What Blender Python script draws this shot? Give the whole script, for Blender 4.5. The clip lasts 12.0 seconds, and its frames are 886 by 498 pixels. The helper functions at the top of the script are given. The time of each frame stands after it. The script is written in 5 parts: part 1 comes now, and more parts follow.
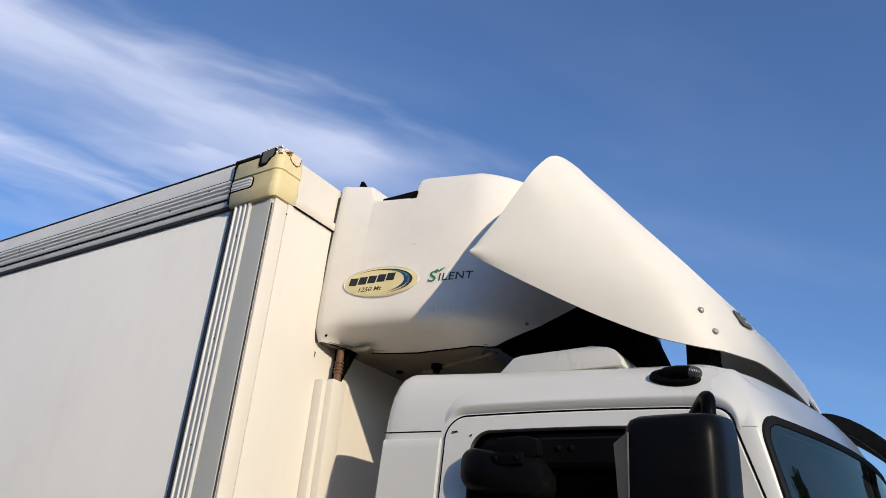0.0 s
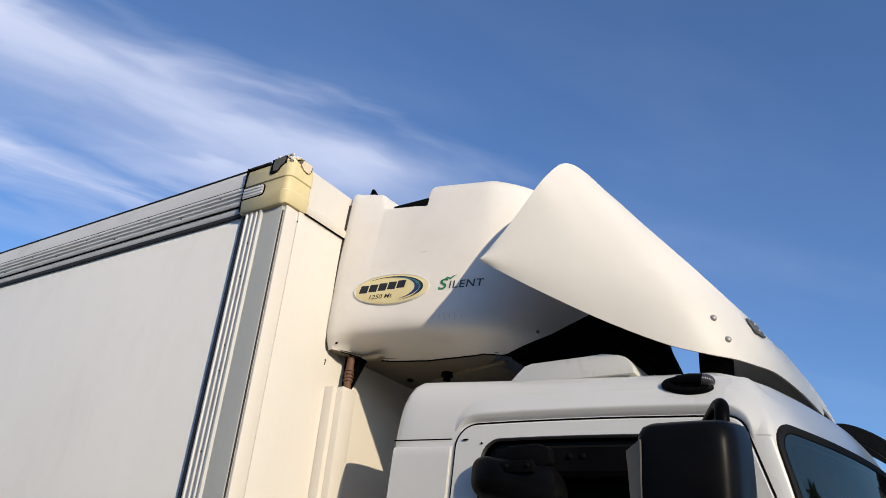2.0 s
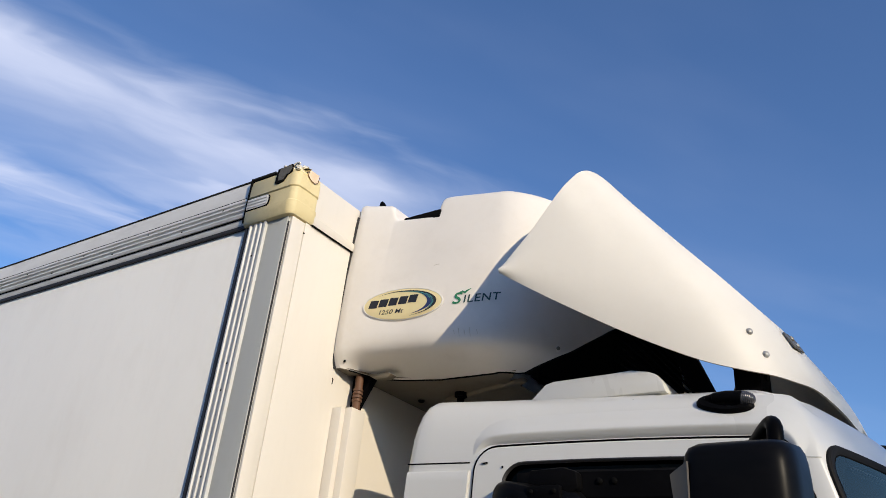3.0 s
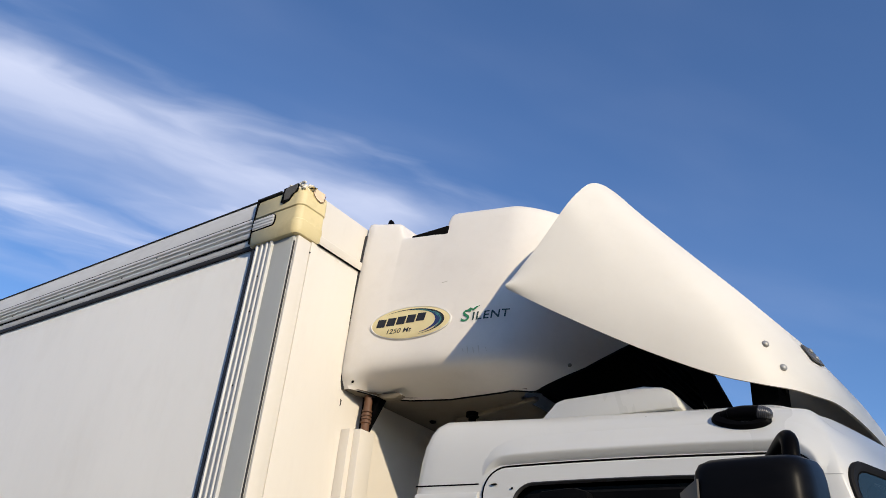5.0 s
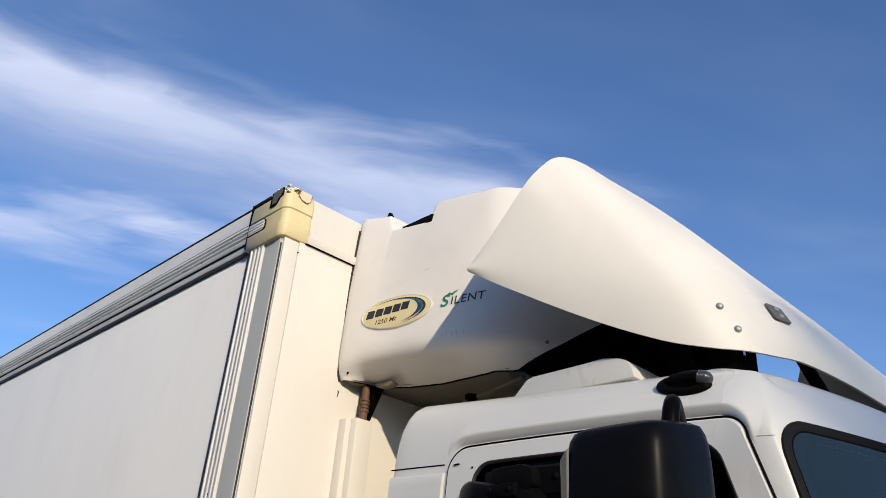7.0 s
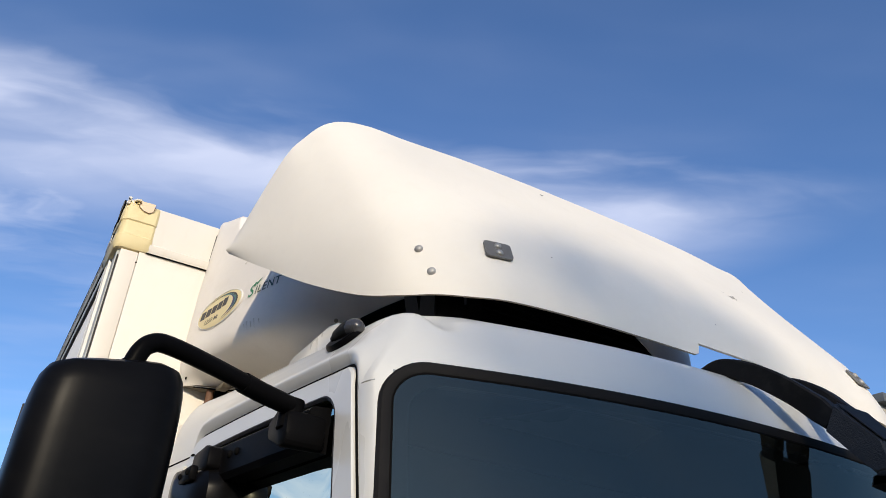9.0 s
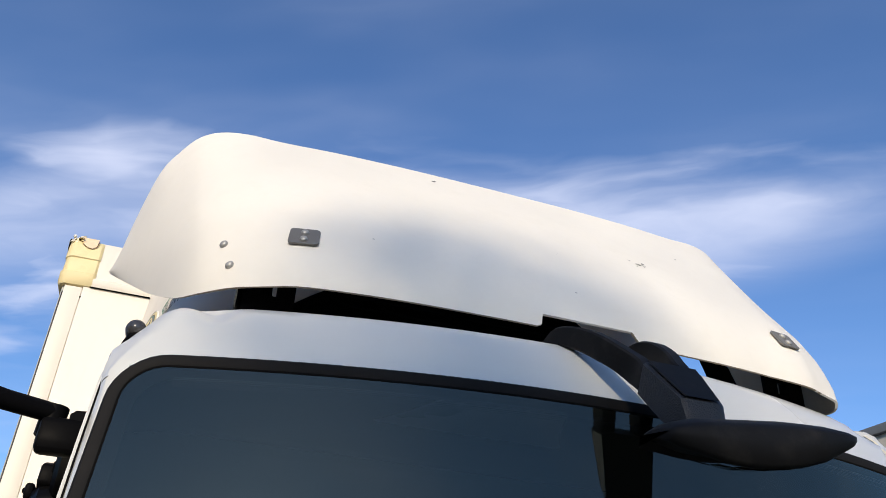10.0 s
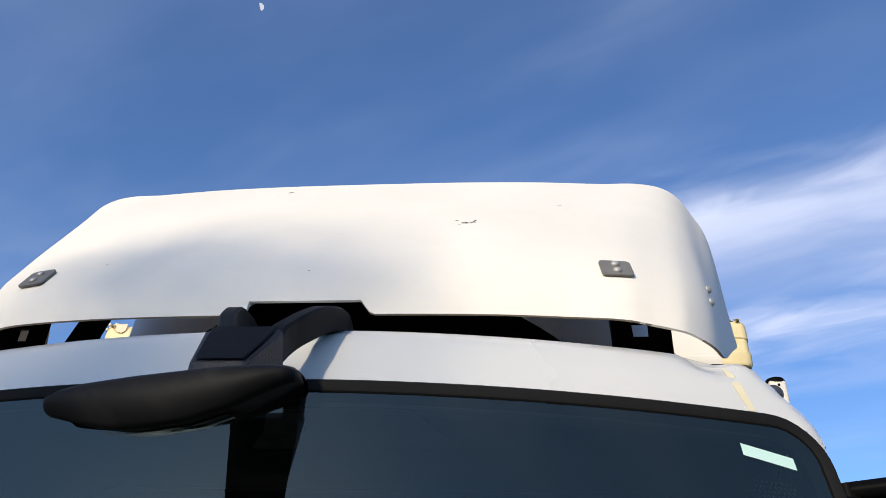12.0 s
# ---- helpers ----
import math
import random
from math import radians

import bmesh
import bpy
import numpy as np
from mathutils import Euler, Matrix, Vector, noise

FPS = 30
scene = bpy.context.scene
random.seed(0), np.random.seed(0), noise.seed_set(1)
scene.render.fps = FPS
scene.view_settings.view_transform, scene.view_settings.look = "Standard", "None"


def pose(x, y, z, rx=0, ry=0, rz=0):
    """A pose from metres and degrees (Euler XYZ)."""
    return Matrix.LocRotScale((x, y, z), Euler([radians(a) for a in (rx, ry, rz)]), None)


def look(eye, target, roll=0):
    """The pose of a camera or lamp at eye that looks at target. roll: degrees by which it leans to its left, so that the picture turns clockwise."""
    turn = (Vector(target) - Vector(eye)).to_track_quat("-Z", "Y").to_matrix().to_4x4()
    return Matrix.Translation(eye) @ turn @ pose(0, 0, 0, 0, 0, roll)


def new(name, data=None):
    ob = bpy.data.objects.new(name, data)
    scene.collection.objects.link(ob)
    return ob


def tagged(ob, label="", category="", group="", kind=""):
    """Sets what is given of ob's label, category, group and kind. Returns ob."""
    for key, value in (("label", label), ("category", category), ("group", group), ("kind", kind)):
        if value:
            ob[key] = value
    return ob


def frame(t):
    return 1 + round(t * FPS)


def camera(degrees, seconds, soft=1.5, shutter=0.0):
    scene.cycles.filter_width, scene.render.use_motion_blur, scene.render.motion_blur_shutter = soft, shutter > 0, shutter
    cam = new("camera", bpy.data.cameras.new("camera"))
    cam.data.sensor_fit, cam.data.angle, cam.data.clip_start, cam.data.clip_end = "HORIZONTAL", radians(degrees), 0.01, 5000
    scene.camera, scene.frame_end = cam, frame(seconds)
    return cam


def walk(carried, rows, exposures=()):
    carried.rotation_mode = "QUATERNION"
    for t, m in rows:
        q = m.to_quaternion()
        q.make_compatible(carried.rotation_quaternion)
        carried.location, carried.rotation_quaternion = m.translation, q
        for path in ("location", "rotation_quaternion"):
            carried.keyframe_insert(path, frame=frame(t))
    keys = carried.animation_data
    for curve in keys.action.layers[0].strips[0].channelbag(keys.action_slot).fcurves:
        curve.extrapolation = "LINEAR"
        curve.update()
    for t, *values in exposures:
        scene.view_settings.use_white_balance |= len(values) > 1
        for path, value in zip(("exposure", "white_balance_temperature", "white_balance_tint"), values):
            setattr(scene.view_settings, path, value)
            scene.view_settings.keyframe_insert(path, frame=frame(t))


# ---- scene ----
cam = camera(59.4, 12.0, soft=0.6)
PATH = [
    (0, (0.051, 0.185, 1.951), (-0.987, 1.665, 2.807), 5.1),
    (0.5, (0.046, 0.176, 1.942), (-0.988, 1.655, 2.804), 5.1),
    (1, (0.029, 0.161, 1.942), (-0.999, 1.644, 2.806), 4.9),
    (1.5, (0.035, 0.162, 1.948), (-1.007, 1.635, 2.811), 5.2),
    (2, (0.045, 0.191, 1.943), (-1.009, 1.645, 2.821), 5.6),
    (2.5, (0.021, 0.249, 1.958), (-1.042, 1.688, 2.851), 5.5),
    (3, (-0.065, 0.28, 1.963), (-1.111, 1.707, 2.897), 5.6),
    (3.5, (-0.098, 0.296, 1.959), (-1.132, 1.705, 2.931), 5.7),
    (5.5, (0.01, 0.399, 1.985), (-1.122, 1.733, 2.955), 5.3),
    (6, (0.179, 0.491, 2.012), (-1.038, 1.765, 2.959), 5.5),
    (6.5, (0.23, 0.496, 1.99), (-1.025, 1.736, 2.932), 5.1),
    (7, (0.292, 0.587, 1.986), (-1.009, 1.79, 2.913), 4.5),
    (7.2, (0.329, 0.697, 1.993), (-1.013, 1.855, 2.92), 4.8),
    (8.8, (0.759, 1.482, 1.96), (-0.742, 2.37, 2.939), 4.4),
    (9, (0.78, 1.595, 1.978), (-0.745, 2.439, 2.96), 4.1),
    (9.5, (0.915, 1.894, 1.97), (-0.663, 2.611, 2.968), 3.3),
    (10, (0.958, 2.221, 1.978), (-0.671, 2.782, 2.995), 2.7),
    (10.5, (0.912, 2.552, 1.999), (-0.756, 2.929, 3.036), 2.3),
    (11, (0.952, 2.874, 1.999), (-0.731, 3.078, 3.06), 1.8),
    (11.5, (0.956, 3.156, 1.99), (-0.731, 3.171, 3.065), 2.0),
    (12, (0.898, 3.404, 1.99), (-0.77, 3.213, 3.077), 2.5),
]
walk(cam, [(t, look(eye, target, roll)) for t, eye, target, roll in PATH],
     [(0, 0.01, 7250, 10), (5.5, 0.02, 7250, 10), (7.2, 0.02, 7250, 10), (9.0, 0.04, 7250, 10), (10.5, 0.12, 7250, 10), (12.0, 0.19, 7250, 10)])

# ---- world, sun ----
SUN = Vector((0.845, -0.378, 0.377))


def socket(node, name, value):
    node.inputs[name].default_value = value


def build_world():
    world = bpy.data.worlds.new("sky")
    world.use_nodes = True
    scene.world = world
    nt = world.node_tree
    n, k = nt.nodes, nt.links
    n.clear()
    out, bg = n.new("ShaderNodeOutputWorld"), n.new("ShaderNodeBackground")
    sky = n.new("ShaderNodeTexSky")
    sky.sky_type, sky.sun_disc = "NISHITA", False
    sky.sun_elevation = math.asin(SUN.normalized().z)
    sky.sun_rotation = math.atan2(SUN.x, SUN.y)
    sky.air_density, sky.dust_density, sky.ozone_density = 1.0, 0.8, 4.2

    def m(op, a, b=None, c=None):
        x = n.new("ShaderNodeMath")
        x.operation = op
        for i, v in enumerate((a, b, c)):
            if v is None:
                continue
            if isinstance(v, (int, float)):
                x.inputs[i].default_value = v
            else:
                k.new(v, x.inputs[i])
        return x.outputs[0]

    def ramp(v, lo, hi):
        x = n.new("ShaderNodeMapRange")
        x.interpolation_type = "SMOOTHSTEP"
        k.new(v, x.inputs[0])
        x.inputs[1].default_value, x.inputs[2].default_value = lo, hi
        return x.outputs[0]

    tc, sep = n.new("ShaderNodeTexCoord"), n.new("ShaderNodeSeparateXYZ")
    k.new(tc.outputs["Generated"], sep.inputs[0])
    z = m("MAXIMUM", sep.outputs[2], 0.04)
    px, py = m("DIVIDE", sep.outputs[0], z), m("DIVIDE", sep.outputs[1], z)
    # the cirrus field: a long bank with an upper rim, combed into streaks
    rim = m("MULTIPLY_ADD", m("POWER", m("MAXIMUM", m("ADD", py, 0.3), 0.0), 1.5), 0.27, -1.41)
    rim = m("SUBTRACT", rim, m("MULTIPLY", m("MAXIMUM", m("SUBTRACT", -0.25, py), 0.0), 0.9))
    depth = m("SUBTRACT", rim, px)
    flow, across = n.new("ShaderNodeCombineXYZ"), None
    along = m("ADD", m("MULTIPLY", px, 0.49), m("MULTIPLY", py, 0.872))
    over = m("ADD", m("MULTIPLY", px, -0.872), m("MULTIPLY", py, 0.49))
    k.new(m("MULTIPLY", along, 1.1), flow.inputs[0])
    k.new(m("MULTIPLY", over, 2.5), flow.inputs[1])
    warp = n.new("ShaderNodeTexNoise")
    socket(warp, "Scale", 1.3), socket(warp, "Detail", 4.0)
    k.new(flow.outputs[0], warp.inputs["Vector"])
    bent = n.new("ShaderNodeVectorMath")
    bent.operation = "MULTIPLY_ADD"
    k.new(warp.outputs["Color"], bent.inputs[0])
    bent.inputs[1].default_value = (0.9, 0.9, 0.0)
    k.new(flow.outputs[0], bent.inputs[2])
    streak = n.new("ShaderNodeTexNoise")
    socket(streak, "Scale", 1.15), socket(streak, "Detail", 8.0), socket(streak, "Roughness", 0.48)
    k.new(bent.outputs[0], streak.inputs["Vector"])
    broad = n.new("ShaderNodeTexNoise")
    socket(broad, "Scale", 0.9), socket(broad, "Detail", 3.0)
    k.new(flow.outputs[0], broad.inputs["Vector"])
    # a dense core under the rim, thinning into mottled streaks away from it
    edge = ramp(m("ADD", depth, m("MULTIPLY", m("SUBTRACT", streak.outputs[0], 0.5), 0.55)), -0.08, 0.22)
    core = m("MULTIPLY", ramp(depth, 0.85, 0.10), m("MULTIPLY_ADD", ramp(streak.outputs[0], 0.30, 0.65), 0.48, 0.37))
    mottle = m("MULTIPLY", ramp(streak.outputs[0], 0.40, 0.68), m("MULTIPLY_ADD", ramp(broad.outputs[0], 0.35, 0.65), 0.50, 0.36))
    bank = m("MULTIPLY", edge, m("MAXIMUM", core, mottle))
    bank = m("MULTIPLY", bank, ramp(depth, 1.7, 0.7))
    bank = m("MULTIPLY", bank, ramp(py, 1.65, 1.10))
    veil = m("MULTIPLY", ramp(broad.outputs[0], 0.35, 0.75), m("MULTIPLY_ADD", ramp(streak.outputs[0], 0.35, 0.75), 0.14, 0.05))
    veil = m("MULTIPLY", veil, m("MULTIPLY_ADD", ramp(py, 1.1, 0.1), 0.8, 0.45))
    cover = m("MINIMUM", m("MAXIMUM", bank, veil), 0.85)
    mix = n.new("ShaderNodeMix")
    mix.data_type = "RGBA"
    k.new(cover, mix.inputs["Factor"])
    tint = n.new("ShaderNodeMix")
    tint.data_type, tint.blend_type = "RGBA", "MULTIPLY"
    tint.inputs["Factor"].default_value = 1.0
    k.new(sky.outputs[0], tint.inputs["A"])
    tint.inputs["B"].default_value = (0.76, 0.98, 1.27, 1)
    k.new(tint.outputs["Result"], mix.inputs["A"])
    mix.inputs["B"].default_value = (5.1, 5.8, 7.9, 1)
    k.new(mix.outputs["Result"], bg.inputs[0])
    bg.inputs[1].default_value = 0.146
    k.new(bg.outputs[0], out.inputs[0])


build_world()
lamp = bpy.data.lights.new("sun", "SUN")
lamp.energy, lamp.angle, lamp.color = 3.45, radians(0.53), (1.0, 0.905, 0.755)
sun = new("sun", lamp)
sun.matrix_world = look(SUN * 50, (0, 0, 0))


# ---- materials ----
def material(name, base, rough=0.5, metal=0.0, vary=0.06, grain=40.0, broad=3.0, bump=0.0, bump_scale=200.0, coat=0.0,
             dirt=None, dirt_amount=0.0, dirt_scale=5.0, stretch=(1, 1, 1), spec=0.5, random_tint=0.0):
    """A surface with fine grain, broad unevenness, optional dirt streaks and relief."""
    mt = bpy.data.materials.new(name)
    mt.use_nodes = True
    nt = mt.node_tree
    n, k = nt.nodes, nt.links
    b = n["Principled BSDF"]
    tc = n.new("ShaderNodeTexCoord")
    mp = n.new("ShaderNodeMapping")
    mp.inputs["Scale"].default_value = stretch
    k.new(tc.outputs["Object"], mp.inputs[0])

    def noise_tex(scale, detail=4.0, rough_=0.55):
        t = n.new("ShaderNodeTexNoise")
        socket(t, "Scale", scale), socket(t, "Detail", detail), socket(t, "Roughness", rough_)
        k.new(mp.outputs[0], t.inputs["Vector"])
        return t.outputs[0]

    def blend(a, c, f, kind="MIX"):
        x = n.new("ShaderNodeMix")
        x.data_type, x.blend_type = "RGBA", kind
        for s, v in (("A", a), ("B", c)):
            if isinstance(v, tuple):
                x.inputs[s].default_value = v
            else:
                k.new(v, x.inputs[s])
        if isinstance(f, (int, float)):
            x.inputs["Factor"].default_value = f
        else:
            k.new(f, x.inputs["Factor"])
        return x.outputs["Result"]

    def span(v, lo, hi, a, c):
        x = n.new("ShaderNodeMapRange")
        k.new(v, x.inputs[0])
        for i, q in enumerate((lo, hi, a, c)):
            x.inputs[i + 1].default_value = q
        return x.outputs[0]

    lo = tuple(max(0.0, v * (1 - vary)) for v in base) + (1,)
    hi = tuple(min(1.0, v * (1 + vary)) for v in base) + (1,)
    big, fine = noise_tex(broad, 5.0), noise_tex(grain, 6.0)
    col = blend(lo, hi, span(big, 0.3, 0.7, 0, 1))
    col = blend(col, lo, span(fine, 0.5, 0.8, 0, 0.5))
    if random_tint:
        oi = n.new("ShaderNodeObjectInfo")
        col = blend(col, tuple(v * 0.6 for v in base) + (1,), span(oi.outputs["Random"], 0, 1, 0, random_tint))
    if dirt:
        d = n.new("ShaderNodeTexNoise")
        socket(d, "Scale", dirt_scale), socket(d, "Detail", 8.0), socket(d, "Roughness", 0.65)
        k.new(mp.outputs[0], d.inputs["Vector"])
        col = blend(col, dirt + (1,), span(d.outputs[0], 0.52, 0.78, 0, dirt_amount))
    k.new(col, b.inputs["Base Color"])
    k.new(span(big, 0.3, 0.7, max(0.02, rough - 0.06), min(1, rough + 0.06)), b.inputs["Roughness"])
    b.inputs["Metallic"].default_value = metal
    b.inputs["Specular IOR Level"].default_value = spec
    b.inputs["Coat Weight"].default_value = coat
    b.inputs["Coat Roughness"].default_value = 0.08
    if bump:
        bp = n.new("ShaderNodeBump")
        bp.inputs["Strength"].default_value = bump
        bp.inputs["Distance"].default_value = 0.002
        k.new(noise_tex(bump_scale, 3.0), bp.inputs["Height"])
        k.new(bp.outputs[0], b.inputs["Normal"])
    return mt


def glass_material(name, tint, dust=0.0, ior=2.05):
    mt = bpy.data.materials.new(name)
    mt.use_nodes = True
    n, k = mt.node_tree.nodes, mt.node_tree.links
    n.clear()
    out, mix = n.new("ShaderNodeOutputMaterial"), n.new("ShaderNodeMixShader")
    clear, gloss, fr = n.new("ShaderNodeBsdfTransparent"), n.new("ShaderNodeBsdfGlossy"), n.new("ShaderNodeFresnel")
    clear.inputs[0].default_value = tint + (1,)
    gloss.inputs["Roughness"].default_value = 0.01
    gloss.inputs[0].default_value = (0.91, 0.94, 0.74, 1)
    fr.inputs[0].default_value = ior
    k.new(fr.outputs[0], mix.inputs[0])
    k.new(clear.outputs[0], mix.inputs[1])
    k.new(gloss.outputs[0], mix.inputs[2])
    # a thin film of road dust, uneven
    film, over = n.new("ShaderNodeBsdfDiffuse"), n.new("ShaderNodeMixShader")
    film.inputs[0].default_value = (0.36, 0.44, 0.42, 1)
    tc, nz, rg = n.new("ShaderNodeTexCoord"), n.new("ShaderNodeTexNoise"), n.new("ShaderNodeMapRange")
    socket(nz, "Scale", 3.0), socket(nz, "Detail", 6.0)
    k.new(tc.outputs["Object"], nz.inputs["Vector"])
    k.new(nz.outputs[0], rg.inputs[0])
    for i, v in enumerate((0.3, 0.75, dust * 0.6, dust * 1.4)):
        rg.inputs[i + 1].default_value = v
    k.new(rg.outputs[0], over.inputs[0])
    k.new(mix.outputs[0], over.inputs[1])
    k.new(film.outputs[0], over.inputs[2])
    k.new(over.outputs[0], out.inputs[0])
    return mt


def glow_material(name, color, power):
    mt = bpy.data.materials.new(name)
    mt.use_nodes = True
    n, k = mt.node_tree.nodes, mt.node_tree.links
    n.clear()
    out, em = n.new("ShaderNodeOutputMaterial"), n.new("ShaderNodeEmission")
    em.inputs[0].default_value, em.inputs[1].default_value = color + (1,), power
    k.new(em.outputs[0], out.inputs[0])
    return mt


CREAM = material("cream_paint", (0.775, 0.735, 0.66), 0.58, vary=0.03, coat=0.0, dirt=(0.55, 0.50, 0.40), dirt_amount=0.10, dirt_scale=7, bump=0.03, bump_scale=60)
COVER = material("unit_cover_paint", (0.81, 0.765, 0.70), 0.45, vary=0.04, dirt=(0.45, 0.38, 0.28), dirt_amount=0.14, dirt_scale=7, bump=0.05, bump_scale=80)
FRONT = material("box_front_paint", (0.72, 0.67, 0.59), 0.45, vary=0.03, dirt=(0.55, 0.48, 0.38), dirt_amount=0.14, stretch=(1, 1, 0.25), bump=0.04, bump_scale=30)
SIDE = material("box_side_panel", (0.85, 0.84, 0.80), 0.5, vary=0.04, broad=1.6, dirt=(0.60, 0.56, 0.50), dirt_amount=0.2, dirt_scale=4, stretch=(1, 1, 0.35), bump=0.05, bump_scale=25)
FASCIA = material("rail_fascia", (0.80, 0.785, 0.745), 0.5, vary=0.05, dirt=(0.35, 0.32, 0.28), dirt_amount=0.3, dirt_scale=14, stretch=(0.3, 1, 1))
POST = material("grey_post_paint", (0.41, 0.42, 0.40), 0.5, vary=0.05, dirt=(0.33, 0.31, 0.28), dirt_amount=0.3, dirt_scale=10, stretch=(1, 1, 0.3))
ALU = material("worn_aluminium", (0.74, 0.73, 0.70), 0.6, metal=0.1, vary=0.08, dirt=(0.32, 0.31, 0.30), dirt_amount=0.35, dirt_scale=18, stretch=(0.5, 1, 0.5), bump=0.08, bump_scale=120)
DULLALU = material("dull_aluminium", (0.55, 0.55, 0.53), 0.55, metal=0.15, vary=0.08, dirt=(0.30, 0.29, 0.27), dirt_amount=0.4, dirt_scale=18, stretch=(0.5, 1, 0.3), bump=0.08, bump_scale=120)
CAPM = material("aged_yellow_plastic", (0.72, 0.60, 0.33), 0.5, vary=0.07, dirt=(0.40, 0.29, 0.12), dirt_amount=0.28, dirt_scale=16, bump=0.08, bump_scale=90)
CAB = material("white_cab_paint", (0.65, 0.645, 0.61), 0.30, vary=0.02, broad=1.5, coat=0.35, dirt=(0.60, 0.57, 0.50), dirt_amount=0.10, dirt_scale=5, stretch=(1, 1, 0.3), bump=0.015, bump_scale=50)
LINING = material("dark_cab_lining", (0.035, 0.038, 0.038), 0.9, vary=0.15, spec=0.1)
BLACK = material("black_plastic", (0.004, 0.004, 0.0045), 0.42, vary=0.25, spec=0.02, grain=90, dirt=(0.010, 0.009, 0.0085), dirt_amount=0.2, dirt_scale=12, bump=0.05, bump_scale=420)
GRAINED = material("grained_black_plastic", (0.011, 0.011, 0.012), 0.5, vary=0.3, grain=120, dirt=(0.05, 0.047, 0.043), dirt_amount=0.3, dirt_scale=14, bump=0.9, bump_scale=330)
SCUFFED = material("scuffed_black_plastic", (0.004, 0.004, 0.0045), 0.32, vary=0.3, spec=0.06, grain=60, dirt=(0.014, 0.013, 0.012), dirt_amount=0.3, dirt_scale=14, stretch=(0.5, 0.5, 1.6), bump=0.06, bump_scale=30)
RAWGRP = material("raw_glass_fibre", (0.27, 0.225, 0.165), 0.7, vary=0.2, broad=2, bump=0.2, bump_scale=60)
DOTINK = material("printed_dot_ink", (0.016, 0.020, 0.024), 0.3)
DRIP = material("dried_drip", (0.66, 0.61, 0.53), 0.6, vary=0.1)
HONEY = material("grey_honeycomb_core", (0.10, 0.095, 0.085), 0.8, vary=0.4, grain=160, bump=0.8, bump_scale=200)
STAIN = material("yellow_drip_stain", (0.74, 0.66, 0.44), 0.4, vary=0.08)
MATT = material("matt_black_plastic", (0.008, 0.008, 0.0085), 0.6, vary=0.25, spec=0.12, grain=120, dirt=(0.06, 0.055, 0.05), dirt_amount=0.3, dirt_scale=12, bump=0.06, bump_scale=500)
SHELLGLOSS = material("glossy_black_plastic", (0.012, 0.012, 0.013), 0.12, vary=0.2, spec=0.6)
SURROUND = material("windscreen_surround_rubber", (0.010, 0.0095, 0.0095), 0.7, vary=0.15, spec=0.12, dirt=(0.026, 0.024, 0.022), dirt_amount=0.3, dirt_scale=9, bump=0.1, bump_scale=260)
RUBBER = material("rubber_seal", (0.018, 0.017, 0.018), 0.6, vary=0.2, bump=0.15, bump_scale=260)
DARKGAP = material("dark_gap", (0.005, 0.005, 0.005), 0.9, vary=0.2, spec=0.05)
# brown dirt, with the underside's shade put into the dark base colour
PAN = material("dirty_shaded_base_pan", (0.20, 0.17, 0.125), 0.6, vary=0.12, dirt=(0.14, 0.11, 0.07), dirt_amount=0.6, dirt_scale=11, bump=0.1, bump_scale=80)
STRIP = material("grey_brown_strip", (0.05, 0.044, 0.040), 0.5, vary=0.1)
STEEL = material("grey_steel_plate", (0.19, 0.183, 0.17), 0.55, metal=0.3, vary=0.15, dirt=(0.16, 0.13, 0.10), dirt_amount=0.4, dirt_scale=40, bump=0.15, bump_scale=180)
BOLT = material("bolt_metal", (0.42, 0.41, 0.385), 0.5, metal=0.35, vary=0.15, dirt=(0.22, 0.16, 0.10), dirt_amount=0.4, dirt_scale=90)
RUST = material("rusty_pipe", (0.16, 0.075, 0.04), 0.7, vary=0.3, grain=120, bump=0.4, bump_scale=150)
PATCH = material("peach_bare_plastic", (0.76, 0.60, 0.42), 0.7, vary=0.08, dirt=(0.5, 0.36, 0.22), dirt_amount=0.3, dirt_scale=60)
FOAM = material("crumbling_filler", (0.76, 0.72, 0.64), 0.9, vary=0.2, grain=150, dirt=(0.16, 0.13, 0.10), dirt_amount=0.5, dirt_scale=60, bump=0.9, bump_scale=120)
BADGE = material("badge_yellow", (0.78, 0.66, 0.36), 0.4, vary=0.05)
INK = material("badge_black_ink", (0.015, 0.016, 0.02), 0.4)
TEAL = material("badge_teal_ink", (0.05, 0.20, 0.20), 0.4)
NAVY = material("badge_navy_ink", (0.02, 0.035, 0.12), 0.4)
GREEN = material("green_lettering", (0.02, 0.20, 0.09), 0.45)
DARKGREEN = material("dark_green_lettering", (0.03, 0.065, 0.06), 0.45)
GLASS = glass_material("windscreen_glass", (0.34, 0.39, 0.44), 0.006, 1.98)
SIDEGLASS = glass_material("side_glass", (0.02, 0.022, 0.022), 0.001, 1.16)
LENS = material("clear_ribbed_lens", (0.06, 0.06, 0.065), 0.22, metal=0.25, vary=0.2, grain=200)
MIRROR = material("mirror_glass", (0.8, 0.82, 0.84), 0.02, metal=1.0, vary=0.0)
STICKER = material("pale_green_sticker", (0.55, 0.78, 0.70), 0.5, vary=0.04)
ASPHALT = material("asphalt", (0.055, 0.055, 0.057), 0.85, vary=0.3, grain=60, broad=0.3, dirt=(0.10, 0.095, 0.085), dirt_amount=0.5, dirt_scale=0.6, bump=0.6, bump_scale=70)
